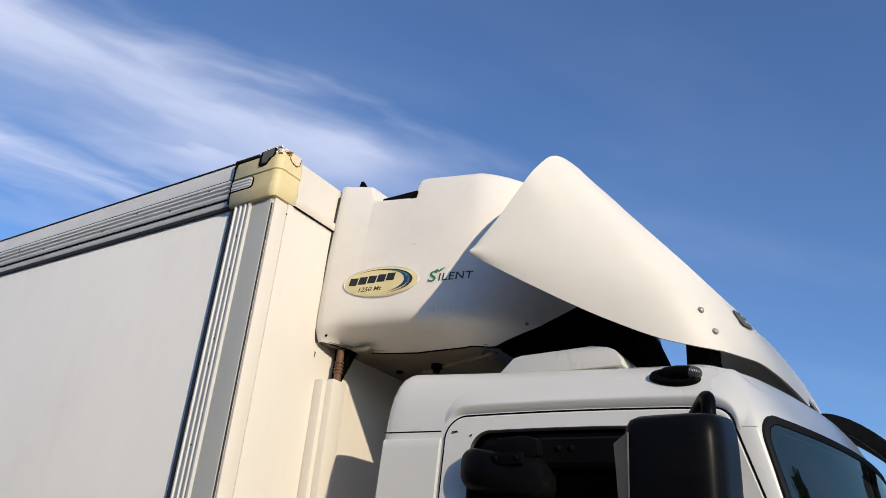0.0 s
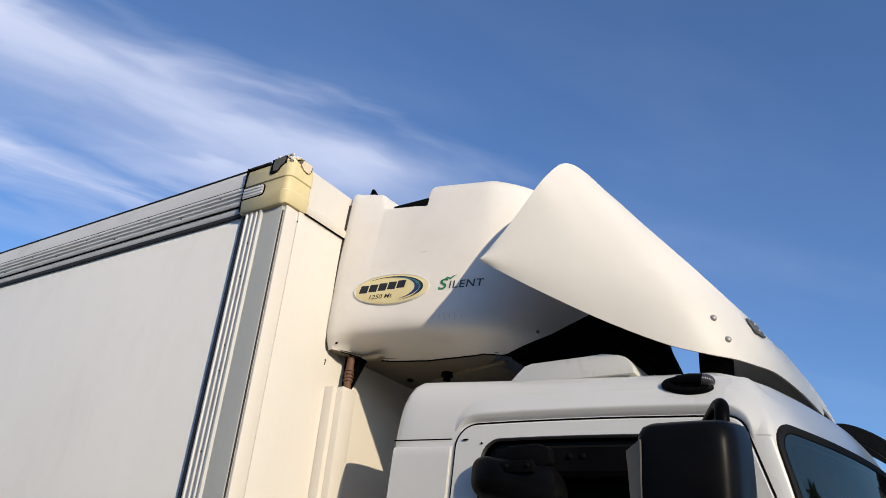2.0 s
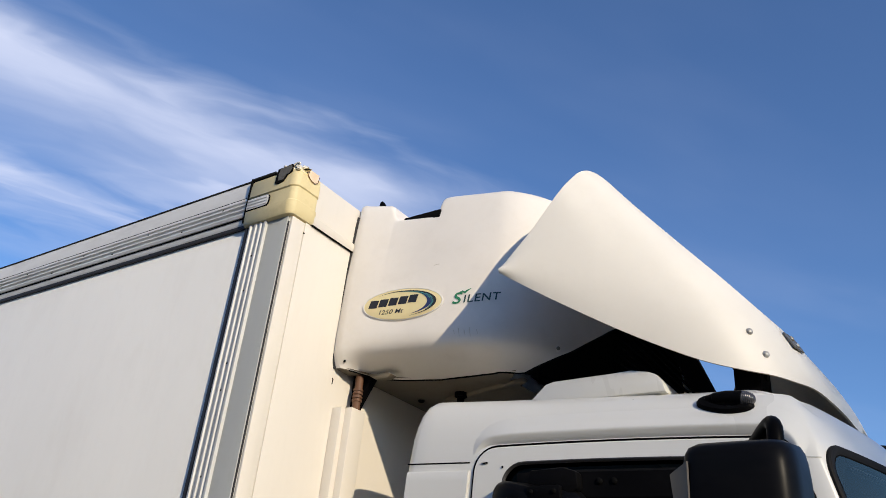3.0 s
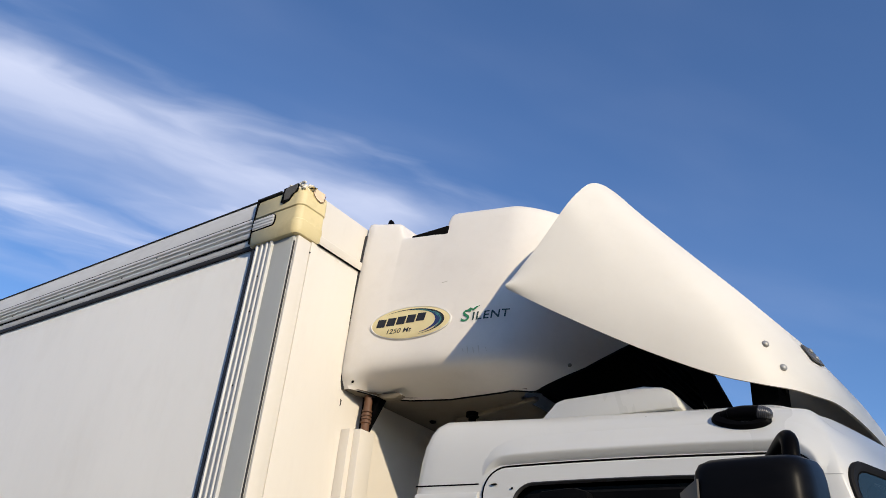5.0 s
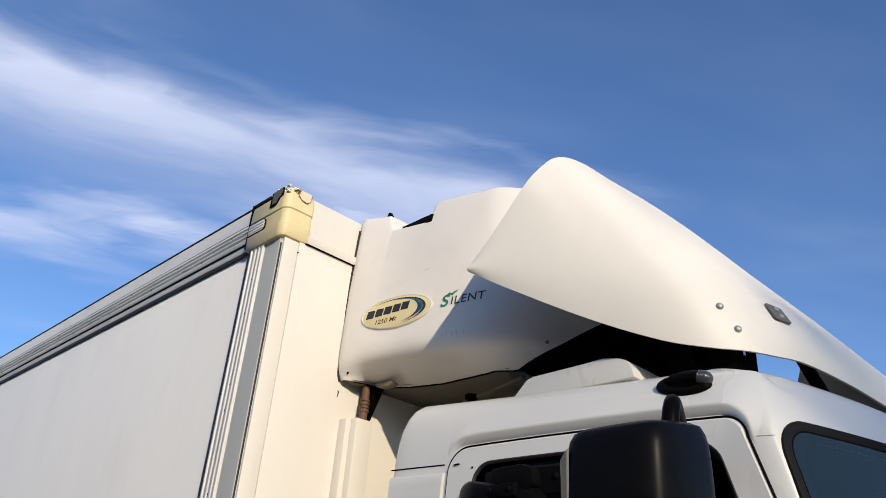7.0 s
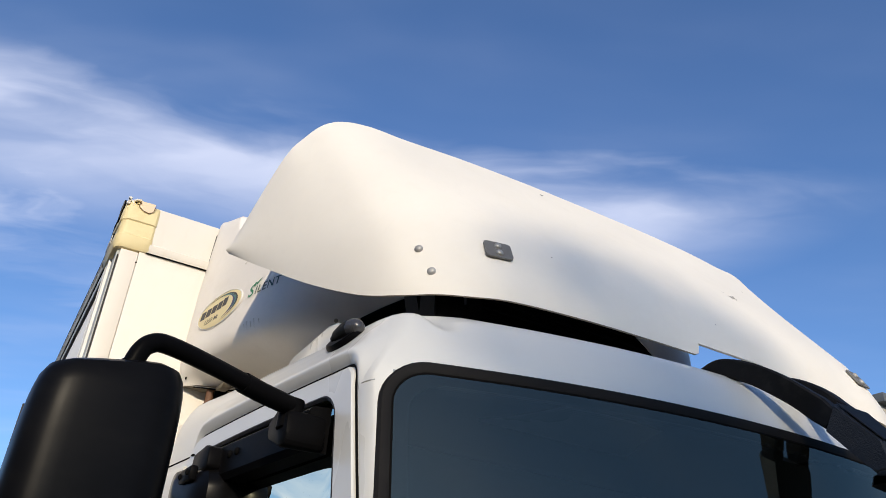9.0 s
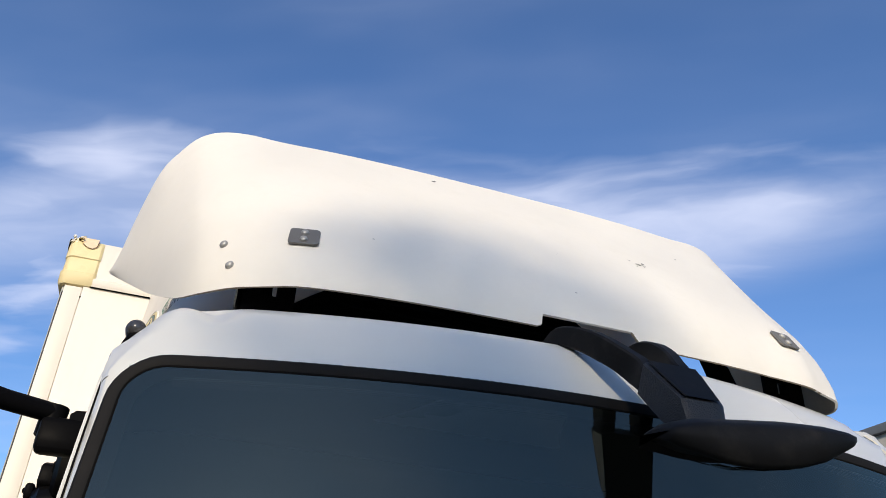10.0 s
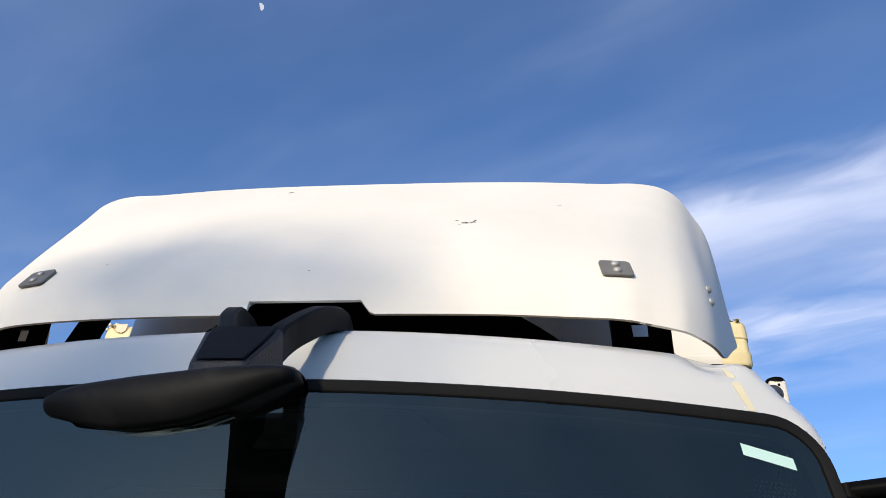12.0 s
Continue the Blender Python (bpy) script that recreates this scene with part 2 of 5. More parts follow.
CONCRETE = material("grey_concrete", (0.36, 0.34, 0.30), 0.85, vary=0.12, broad=0.4, grain=8, dirt=(0.20, 0.18, 0.15), dirt_amount=0.5, dirt_scale=0.8, bump=0.3, bump_scale=20)
ROOFING = material("dark_roof_flashing", (0.10, 0.11, 0.12), 0.6, vary=0.15)
BARK = material("bark", (0.10, 0.075, 0.05), 0.9, vary=0.3, grain=30, bump=0.8, bump_scale=30)
LEAF = material("leaves", (0.05, 0.085, 0.025), 0.55, vary=0.35, grain=3, random_tint=0.4)
TYRE = material("tyre_rubber", (0.025, 0.025, 0.026), 0.8, vary=0.25, bump=0.4, bump_scale=60)
CHASSIS = material("chassis_paint", (0.06, 0.06, 0.065), 0.6, vary=0.2)


# ---- mesh helpers ----
CY = 2.995          # the truck's middle plane


def part(name, bm, mt, parent=None, label="", smooth=True, sharp=35):
    me = bpy.data.meshes.new(name)
    bmesh.ops.recalc_face_normals(bm, faces=bm.faces)
    if smooth:
        for f in bm.faces:
            f.smooth = True
        for e in bm.edges:
            if len(e.link_faces) == 2 and e.calc_face_angle(0) > radians(sharp):
                e.smooth = False
    bm.to_mesh(me)
    bm.free()
    me.materials.append(mt)
    ob = new(name, me)
    while parent and parent.parent and parent.parent.parent:
        parent = parent.parent      # no deeper than thing, part, sub-part
    if parent:
        ob.parent = parent
    if label:
        tagged(ob, label)
    return ob


def grid_mesh(rows, closed=False, keep=None, bm=None):
    """A sheet through rows of points; closed joins the last column to the first; keep(i, j) picks the faces."""
    bm = bm or bmesh.new()
    vs = [[bm.verts.new(p) for p in r] for r in rows]
    w = len(rows[0])
    for i in range(len(rows) - 1):
        for j in range(w if closed else w - 1):
            if keep and not keep(i, j):
                continue
            a, b, c, d = vs[i][j], vs[i][(j + 1) % w], vs[i + 1][(j + 1) % w], vs[i + 1][j]
            try:
                bm.faces.new((a, b, c, d))
            except ValueError:
                pass
    bmesh.ops.remove_doubles(bm, verts=bm.verts, dist=1e-5)
    loose = [v for v in bm.verts if not v.link_faces]
    bmesh.ops.delete(bm, geom=loose, context="VERTS")
    return bm


def thicken(bm, depth):
    bmesh.ops.recalc_face_normals(bm, faces=bm.faces)
    bmesh.ops.solidify(bm, geom=bm.faces[:], thickness=depth)
    return bm


def block(x0, x1, y0, y1, z0, z1, bevel=0.0, seg=2, bm=None):
    bm = bm or bmesh.new()
    r = bmesh.ops.create_cube(bm, size=1.0)
    for v in r["verts"]:
        v.co = Vector(((x0 + x1) / 2 + v.co.x * (x1 - x0), (y0 + y1) / 2 + v.co.y * (y1 - y0), (z0 + z1) / 2 + v.co.z * (z1 - z0)))
    if bevel:
        es = list({e for v in r["verts"] for e in v.link_edges})
        bmesh.ops.bevel(bm, geom=es, offset=bevel, segments=seg, affect="EDGES", profile=0.5)
    return bm


def prism(profile, axis, a, b, bevel=0.0, bm=None):
    """A closed outline (pairs) drawn out from a to b along an axis (0 x, 1 y, 2 z)."""
    bm = bm or bmesh.new()

    def at(p, s):
        v = [p[0], p[1]]
        v.insert(axis, s)
        return v

    lo, hi = [bm.verts.new(at(p, a)) for p in profile], [bm.verts.new(at(p, b)) for p in profile]
    m = len(profile)
    fs = [bm.faces.new(lo), bm.faces.new(hi[::-1])]
    for i in range(m):
        fs.append(bm.faces.new((lo[i], lo[(i + 1) % m], hi[(i + 1) % m], hi[i])))
    if bevel:
        bmesh.ops.bevel(bm, geom=list({e for f in fs for e in f.edges}), offset=bevel, segments=2, affect="EDGES", profile=0.5)
    return bm


def smooth_path(pts, per=8):
    """Catmull-Rom through points of any dimension."""
    p = [np.array(q, float) for q in pts]
    p = [2 * p[0] - p[1]] + p + [2 * p[-1] - p[-2]]
    out = []
    for i in range(1, len(p) - 2):
        for s in range(per):
            t = s / per
            a, b, c, d = p[i - 1], p[i], p[i + 1], p[i + 2]
            out.append(0.5 * (2 * b + (c - a) * t + (2 * a - 5 * b + 4 * c - d) * t * t + (3 * b - a - 3 * c + d) * t ** 3))
    out.append(p[-2])
    return out


def tube(path, radius, sides=14, caps=True, squash=1.0, bm=None):
    bm = bm or bmesh.new()
    path = [Vector(p) for p in path]
    radii = radius if isinstance(radius, (list, tuple)) else [radius] * len(path)
    rows, side = [], None
    for i, p in enumerate(path):
        t = (path[min(i + 1, len(path) - 1)] - path[max(i - 1, 0)]).normalized()
        side = (Vector((0, 0, 1)).cross(t) if side is None else side - t * side.dot(t))
        if side.length < 1e-4:
            side = Vector((1, 0, 0)).cross(t)
        side.normalize()
        up = t.cross(side)
        rows.append([bm.verts.new(p + (side * math.cos(a) + up * math.sin(a) * squash) * radii[i]) for a in [math.tau * s / sides for s in range(sides)]])
    for i in range(len(rows) - 1):
        for j in range(sides):
            bm.faces.new((rows[i][j], rows[i][(j + 1) % sides], rows[i + 1][(j + 1) % sides], rows[i + 1][j]))
    if caps:
        bm.faces.new(rows[0][::-1])
        bm.faces.new(rows[-1])
    return bm


def dome(centre, normal, radius, height, bm=None, sides=14):
    """A low round bolt head."""
    bm = bm or bmesh.new()
    q = Vector(normal).to_track_quat("Z", "Y")
    rows = []
    for r, h in ((1.0, -0.3), (1.0, 0.25), (0.88, 0.6), (0.6, 0.88), (0.25, 1.0)):
        rows.append([bm.verts.new(Vector(centre) + q @ Vector((radius * r * math.cos(a), radius * r * math.sin(a), height * h))) for a in [math.tau * s / sides for s in range(sides)]])
    for i in range(len(rows) - 1):
        for j in range(sides):
            bm.faces.new((rows[i][j], rows[i][(j + 1) % sides], rows[i + 1][(j + 1) % sides], rows[i + 1][j]))
    bm.faces.new(rows[-1])
    return bm


def rounded(x0, x1, z0, z1, r, per=7, skew=0.0):
    """A rounded rectangle as a closed list of pairs; skew leans its sides inwards towards the top."""
    out = []
    rs = r if isinstance(r, (tuple, list)) else (r,) * 4
    for (cx, cz, a0), q in zip(((x1, z1, 0), (x0, z1, 90), (x0, z0, 180), (x1, z0, 270)), rs):
        sx, sz = (1 if cx == x1 else -1), (1 if cz == z1 else -1)
        for i in range(per):
            a = radians(a0 + 90 * i / (per - 1))
            out.append((cx - sx * q + q * math.cos(a), cz - sz * q + q * math.sin(a)))
    mid, dz = (x0 + x1) / 2, z1 - z0
    return [(mid + (x - mid) * (1 - skew * (z - z0) / dz), z) for x, z in out]


def dense_counts(ring, step=0.03):
    return [max(1, int(math.hypot(ring[i - len(ring) + 1][0] - p[0], ring[i - len(ring) + 1][1] - p[1]) / step)) for i, p in enumerate(ring)]


def dense(ring, counts):
    """More points on the long straight runs of a closed ring."""
    out = []
    for i, (p, k) in enumerate(zip(ring, counts)):
        q = ring[(i + 1) % len(ring)]
        out += [tuple(a + (b - a) * j / k for a, b in zip(p, q)) for j in range(k)]
    return out


def ring_strip(rings, surface):
    """A band between two or more closed rings of surface coordinates (u, v, lift)."""
    rows = [[surface(*p) for p in r] for r in rings]
    return grid_mesh(rows, closed=True)


def lerp_list(table, x):
    xs, ys = zip(*table)
    return float(np.interp(x, xs, ys))


truck = tagged(new("refrigerated_truck"), "white rigid truck with cream refrigerated box and wind deflector", "truck")
truck.location = (0, 0, 0)

# ---- ground and surroundings ----
def build_ground():
    bm = bmesh.new()
    bmesh.ops.create_grid(bm, x_segments=24, y_segments=24, size=2500)
    part_ = part("ground", bm, ASPHALT, smooth=False)
    tagged(part_, "worn grey asphalt yard under the truck", "ground", kind="structure")


build_ground()

# ---- cargo box ----
BX, BY0, BY1, BZ0, BZ1, BREAR = -1.783, 1.765, 2 * CY - 1.765, 1.02, 3.388, -7.9


def mirror_y(bm):
    """The same mesh on the other side of the middle plane."""
    for v in bm.verts:
        v.co.y = 2 * CY - v.co.y
    bmesh.ops.reverse_faces(bm, faces=bm.faces)
    return bm


def both(name, make, mt, parent, label="", **kw):
    a = part(name, make(), mt, parent, label, **kw)
    b = part(name, mirror_y(make()), mt, parent, label, **kw)
    return a, b


def build_box():
    body = part("cargo_box", block(BREAR, BX, BY0 + 0.004, BY1 - 0.004, BZ0, BZ1 - 0.01, 0.006), SIDE, truck, "pale grey panelled refrigerated box body")
    # front wall skin, in three sheets with a fold seam at either side
    part("front_panel", block(BX, BX + 0.012, 1.829, 2 * CY - 1.829, BZ0, 3.205, 0.002), FRONT, body, "cream painted front wall of the box")
    both("front_edge_sheet", lambda: block(BX, BX + 0.010, 1.770, 1.8278, BZ0, 3.20, 0.002), FRONT, body)
    # front top rail with its ledge
    prof = [(BX - 0.004, 3.205), (BX + 0.016, 3.205), (BX + 0.018, 3.215), (BX + 0.020, 3.222), (BX + 0.020, 3.236), (BX + 0.012, 3.243),
            (BX + 0.012, 3.372), (BX + 0.006, 3.386), (BX - 0.05, 3.388)]
    part("front_top_rail", prism([(x, z) for x, z in prof], 1, 1.80, 2 * CY - 1.80), FRONT, body)
    part("front_rail_shadow_gap", block(BX + 0.004, BX + 0.021, 1.85, 2 * CY - 1.85, 3.2032, 3.2046), DARKGAP, body, smooth=False)

    # side top rail: fascia, ribbed bumper strip and dark groove
    def fascia():
        prof = [(BY0 + 0.03, 3.3900), (BY0 - 0.004, 3.3880), (BY0 - 0.008, 3.3800), (BY0 - 0.008, 3.2180), (BY0 - 0.004, 3.2120), (BY0 + 0.03, 3.2120)]
        return prism(prof, 0, BREAR, -1.9671)

    def ribs():
        y = BY0 - 0.008
        prof = [(y + 0.01, 3.3160), (y - 0.006, 3.3150), (y - 0.008, 3.3090)]
        for i in range(3):
            c = 3.2965 - 0.0185 * i
            prof += [(y - 0.008, c + 0.0075), (y - 0.003, c + 0.0055), (y - 0.003, c - 0.0035), (y - 0.009, c - 0.0055), (y - 0.010, c - 0.010)]
        prof += [(y - 0.006, 3.2400), (y + 0.01, 3.2390)]
        return prism(prof, 0, BREAR, -1.9722)

    both("top_side_rail", fascia, FASCIA, body, "grey-white top rail with scuffs")
    both("ribbed_bumper_strip", ribs, ALU, body, "ribbed aluminium strip")
    both("rail_groove", lambda: block(BREAR, -1.9518, BY0 - 0.0055, BY0 + 0.02, 3.1980, 3.2118, 0.001), RUBBER, body)
    both("roof_edge_trim", lambda: block(BREAR, -1.9824, BY0 - 0.0095, BY0 + 0.05, 3.3885, 3.3920, 0.001), RUBBER, body)
    both("rail_end_gap", lambda: block(-1.9885, -1.9845, BY0 - 0.0235, BY0 + 0.02, 3.2080, 3.3860), DARKGAP, body, smooth=False)
    both("strip_joint", lambda: block(BREAR, -1.9725, BY0 - 0.0125, BY0 + 0.01, 3.3165, 3.3195), DARKGAP, body, smooth=False)
    both("strip_joint", lambda: block(BREAR, -1.9725, BY0 - 0.0115, BY0 + 0.01, 3.2350, 3.2385), DARKGAP, body, smooth=False)
    # rivets on the bumper strip
    x = -2.12
    while x > -5.2:
        both("rivet", lambda: dome((x, BY0 - 0.0115, 3.2600 if int(x * 100) % 2 else 3.2965), (0, -1, 0), 0.0035, 0.003, sides=8), DARKGAP, body)
        x -= 0.21

    # corner post
    def post_ribs():
        y = BY0 - 0.004
        prof = []
        for a, h in ((0.0, 0.0), (0.002, 0.009), (0.009, 0.010), (0.012, 0.005), (0.023, 0.005), (0.026, 0.009), (0.033, 0.009), (0.036, 0.005),
                     (0.046, 0.005), (0.049, 0.009), (0.056, 0.009), (0.059, 0.005), (0.068, 0.005), (0.071, 0.010), (0.078, 0.009), (0.081, 0.0)):
            a = a * 1.02 - 1.959
            prof.append((a, y - h))
        prof += [(-1.876, y + 0.02), (-1.959, y + 0.02)]
        return prism(prof, 2, BZ0, 3.200)

    both("corner_post", lambda: block(-1.969, -1.787, BY0 - 0.004, BY0 + 0.03, BZ0, 3.204, 0.002), POST, body, "grey corner post")
    both("post_ribs", post_ribs, DULLALU, body, "ribbed aluminium post cover")
    both("post_seal", lambda: block(-1.984, -1.9685, BY0 - 0.007, BY0 + 0.02, BZ0, 3.193, 0.002), RUBBER, body)
    both("corner_edge_seal", lambda: block(-1.7870, -1.7825, BY0 - 0.001, BY0 + 0.004, BZ0, 3.18, 0.001), RUBBER, body)
    for z in (2.20, 2.365, 2.62, 2.705, 2.95, 3.075):
        both("post_rivet", lambda: dome((-1.9175, BY0 - 0.0095, z), (0, -1, 0), 0.0028, 0.002, sides=8), DARKGAP, body)
    part("front_scratch", prism([(2.068, 2.745), (2.074, 2.742), (2.0725, 2.724), (2.067, 2.722), (2.070, 2.726), (2.070, 2.738)], 0, BX + 0.012, BX + 0.0135), DARKGAP, body)
    part("front_bolt", dome((BX + 0.010, 1.829, 3.163), (1, 0, 0), 0.0035, 0.003, sides=8), DARKGAP, body)
    return body


box_body = build_box()


def cap_shape():
    """A moulded corner piece that wraps side, front and top: its shell, with a chamfered belt."""
    bm = bmesh.new()
    # plan outline from the side's rear edge round the corner to the front's inner edge
    y0 = BY0 - 0.022
    corner = [(BX + 0.020 - 0.028 + 0.028 * math.sin(a), y0 + 0.028 - 0.028 * math.cos(a)) for a in [radians(15 * i) for i in range(7)]]
    plan = [(-1.985, y0 + 0.004), (-1.978, y0)] + corner + [(BX + 0.020, 1.852), (BX + 0.014, 1.860)]
    levels = [(3.164, -0.018), (3.167, -0.004), (3.177, 0.001), (3.216, 0.003), (3.220, -0.002), (3.270, -0.003), (3.274, 0.001), (3.318, 0.0), (3.338, -0.003), (3.346, -0.010), (3.348, -0.020)]
    rows = []
    for z, out in levels:
        row = []
        for i, (x, y) in enumerate(plan):
            lift = 0.032 if i < 2 else 0.032 + 0.006 * min(1, (i - 1) / 8)
            nx, ny = (0, -1) if i < 4 else ((1, 0) if i > 6 else (0.7, -0.7))
            row.append((x + nx * out, y + ny * out, z + lift))
        rows.append(row)
    grid_mesh(rows, bm=bm)
    return thicken(bm, 0.006)


def build_caps():
    right = part("corner_cap", cap_shape(), CAPM, box_body, "yellowed plastic corner cap with a broken top corner")
    left = part("corner_cap", mirror_y(cap_shape()), CAPM, box_body, "yellowed plastic corner cap")
    for cap, flip in ((right, False), (left, True)):
        fix = mirror_y if flip else (lambda b: b)
        plate = prism(rounded(-1.980, -1.878, 3.2545, 3.2955, (0.012, 0.003, 0.003, 0.012), 4), 1, BY0 - 0.0255, BY0 - 0.015)
        rim = prism(rounded(-1.982, -1.8755, 3.2520, 3.2980, (0.014, 0.003, 0.003, 0.014), 4), 1, BY0 - 0.0245, BY0 - 0.015)
        part("insert_joint", fix(rim), DARKGAP, cap, smooth=False)
        part("cap_edge_line", fix(block(-1.984, -1.872, BY0 - 0.0225, BY0 + 0.02, 3.3805, 3.3855)), RUBBER, cap, smooth=False)
        ins = part("cap_insert", fix(plate), ALU, cap, "ribbed aluminium insert")
        for i in range(3):
            part("insert_rib", fix(block(-1.978, -1.882, BY0 - 0.0275, BY0 - 0.0245, 3.2595 + 0.012 * i, 3.2645 + 0.012 * i, 0.001)), ALU, ins)
    # the damaged corner: a torn dark hole with crumbling filler round it
    rnd = random.Random(4)
    part("hole_shadow", prism([(-1.862, 3.332), (-1.858, 3.386), (-1.79, 3.389), (-1.790, 3.360), (-1.806, 3.352), (-1.822, 3.331), (-1.848, 3.326)], 1, BY0 - 0.0258, BY0 - 0.02), DARKGAP, right)
    part("torn_patch", prism([(1.782, 3.388), (1.790, 3.364), (1.805, 3.353), (1.823, 3.350), (1.835, 3.360), (1.838, 3.390)], 0, BX + 0.0205, BX + 0.0235), PATCH, right, "bare peach-coloured patch")
    part("torn_hole", prism([(-1.846, 3.337), (-1.849, 3.360), (-1.845, 3.382), (-1.795, 3.388), (-1.790, 3.374), (-1.800, 3.356), (-1.812, 3.352), (-1.824, 3.336)], 1, BY0 - 0.0275, BY0 - 0.02), HONEY, right, "grey torn edge")
    bm = bmesh.new()
    for i in range(230):
        c = Vector((rnd.uniform(-1.838, -1.772), rnd.uniform(1.748, 1.800), 3.371 + 0.026 * rnd.random() ** 1.3))
        r = rnd.uniform(0.0025, 0.0075)
        g = bmesh.ops.create_icosphere(bm, subdivisions=1, radius=r)
        for v in g["verts"]:
            v.co = Vector((v.co.x * 1.2, v.co.y, v.co.z * 0.8)) * (1 + 0.9 * noise.noise(v.co * 160 + c * 40)) + c
    part("crumbled_filler", bm, FOAM, right, "crumbling pale filler")
    part("crack", tube([(BX + 0.0240, 1.785, 3.366), (BX + 0.0240, 1.80, 3.353), (BX + 0.0240, 1.823, 3.349), (BX + 0.0240, 1.837, 3.360), (BX + 0.0245, 1.840, 3.384)], 0.0010, 6), RUST, right)


build_caps()


def build_conduit():
    """Cable duct up the box front, the rusty drain pipe and the bracket under the cooling unit."""
    duct = part("cable_duct", block(BX + 0.012, BX + 0.078, 2.112, 2.180, BZ0, 2.655, 0.004), FRONT, box_body, "cream sheet-metal duct on the box front")
    part("duct_flange", block(BX + 0.012, BX + 0.052, 2.090, 2.1115, BZ0, 2.652, 0.003), FRONT, duct)
    part("drain_pipe", tube([(BX + 0.055, 2.155, 2.62), (BX + 0.055, 2.155, 2.80)], 0.013), RUST, box_body, "rusty brown drain pipe")
    bm = bmesh.new()
    for z in (2.685, 2.697, 2.709, 2.721):
        tube([(BX + 0.055, 2.155, z), (BX + 0.055, 2.155, z + 0.006)], 0.0165, bm=bm)
    part("hose_clamps", bm, RUST, box_body)
    part("unit_bracket", prism([(BX + 0.012, 2.80), (BX + 0.10, 2.80), (BX + 0.10, 2.785), (BX + 0.03, 2.66), (BX + 0.012, 2.66)], 1, 2.172, 2.202, 0.002), BLACK, box_body, "black steel bracket under the cooling unit")


build_conduit()

# ---- cooling unit ----
PLAN = smooth_path([(-1.772, 0.938), (-1.748, 0.951), (-1.70, 0.947), (-1.62, 0.932), (-1.535, 0.914), (-1.44, 0.896), (-1.356, 0.876), (-1.28, 0.854), (-1.20, 0.822), (-1.11, 0.745), (-1.04, 0.63), (-0.995, 0.46), (-0.975, 0.24), (-0.97, 0.0)], 6)
ARC = np.concatenate([[0], np.cumsum([float(np.hypot(*(PLAN[i + 1] - PLAN[i]))) for i in range(len(PLAN) - 1)])])


def unit_plan(s):
    """Place and outward normal on the unit's plan outline, right half, s metres from its rear edge."""
    x, q = float(np.interp(s, ARC, [p[0] for p in PLAN])), float(np.interp(s, ARC, [p[1] for p in PLAN]))
    a, b = [np.array([np.interp(s + d, ARC, [p[i] for p in PLAN]) for i in (0, 1)]) for d in (-0.01, 0.01)]
    t = (b - a) / max(1e-6, np.hypot(*(b - a)))
    return x, q, (-t[1], t[0])


def unit_inset(x, z):
    soft = lerp_list([(-1.77, 0.10), (-1.735, 0.20), (-1.70, 0.55), (-1.66, 0.90), (-1.576, 1.05), (-1.45, 1.12), (-1.31, 0.95), (-1.2, 0.75), (-1.0, 0.6)], x)
    low = lerp_list([(2.776, 0.165), (2.782, 0.143), (2.788, 0.118), (2.796, 0.088), (2.805, 0.058), (2.813, 0.038), (2.822, 0.022), (2.832, 0.011), (2.848, 0.004), (2.872, 0.0), (3.6, 0.0)], z) * soft
    lean = lerp_list([(-1.77, 0.35), (-1.62, 1.0)], x)
    return low + lerp_list([(2.9, 0.0), (3.1, 0.012), (3.35, 0.050)], z) * lean


def unit_rim(x, z):
    """How far the rounded upper rim draws in; tight at the rear edge and in the notch."""
    tight = lerp_list([(-1.77, 0.12), (-1.72, 0.35), (-1.66, 0.45), (-1.60, 0.30), (-1.47, 0.30), (-1.43, 0.6), (-1.3, 1.0)], x)
    return tight * lerp_list([(3.33, 0), (3.37, 0.006), (3.388, 0.018), (3.398, 0.045), (3.402, 0.09)], z)


def unit_top(x):
    """Height of the cover's upper edge, with the hand notch cut into it."""
    return lerp_list([(-1.78, 3.400), (-1.66, 3.403), (-1.646, 3.402), (-1.636, 3.396), (-1.628, 3.380), (-1.622, 3.356), (-1.616, 3.340), (-1.608, 3.333), (-1.596, 3.331), (-1.468, 3.327),
                      (-1.460, 3.332), (-1.455, 3.350), (-1.451, 3.385), (-1.445, 3.404), (-1.436, 3.412), (-1.42, 3.416), (-1.2, 3.428), (-0.9, 3.412)], x)


def unit_point(s, z, lift=0.0):
    """A place on the unit's cover, right half."""
    x, q, nrm = unit_plan(s)
    zz = z if z < 3.27 else 3.27 + (z - 3.27) * (unit_top(x) - 3.27) / (3.402 - 3.27)
    off = -unit_inset(x, zz) - unit_rim(x, z) + lift
    return Vector((x + off * nrm[0], CY - (q + off * nrm[1]), zz))


def unit_foot(s):
    """Height of the cover's lower edge: it climbs over the condenser at the front."""
    return lerp_list([(0.0, 2.776), (0.70, 2.776), (0.76, 2.803), (0.82, 2.835), (0.89, 2.885), (1.01, 2.965), (1.21, 3.085), (1.5, 3.16)], s)


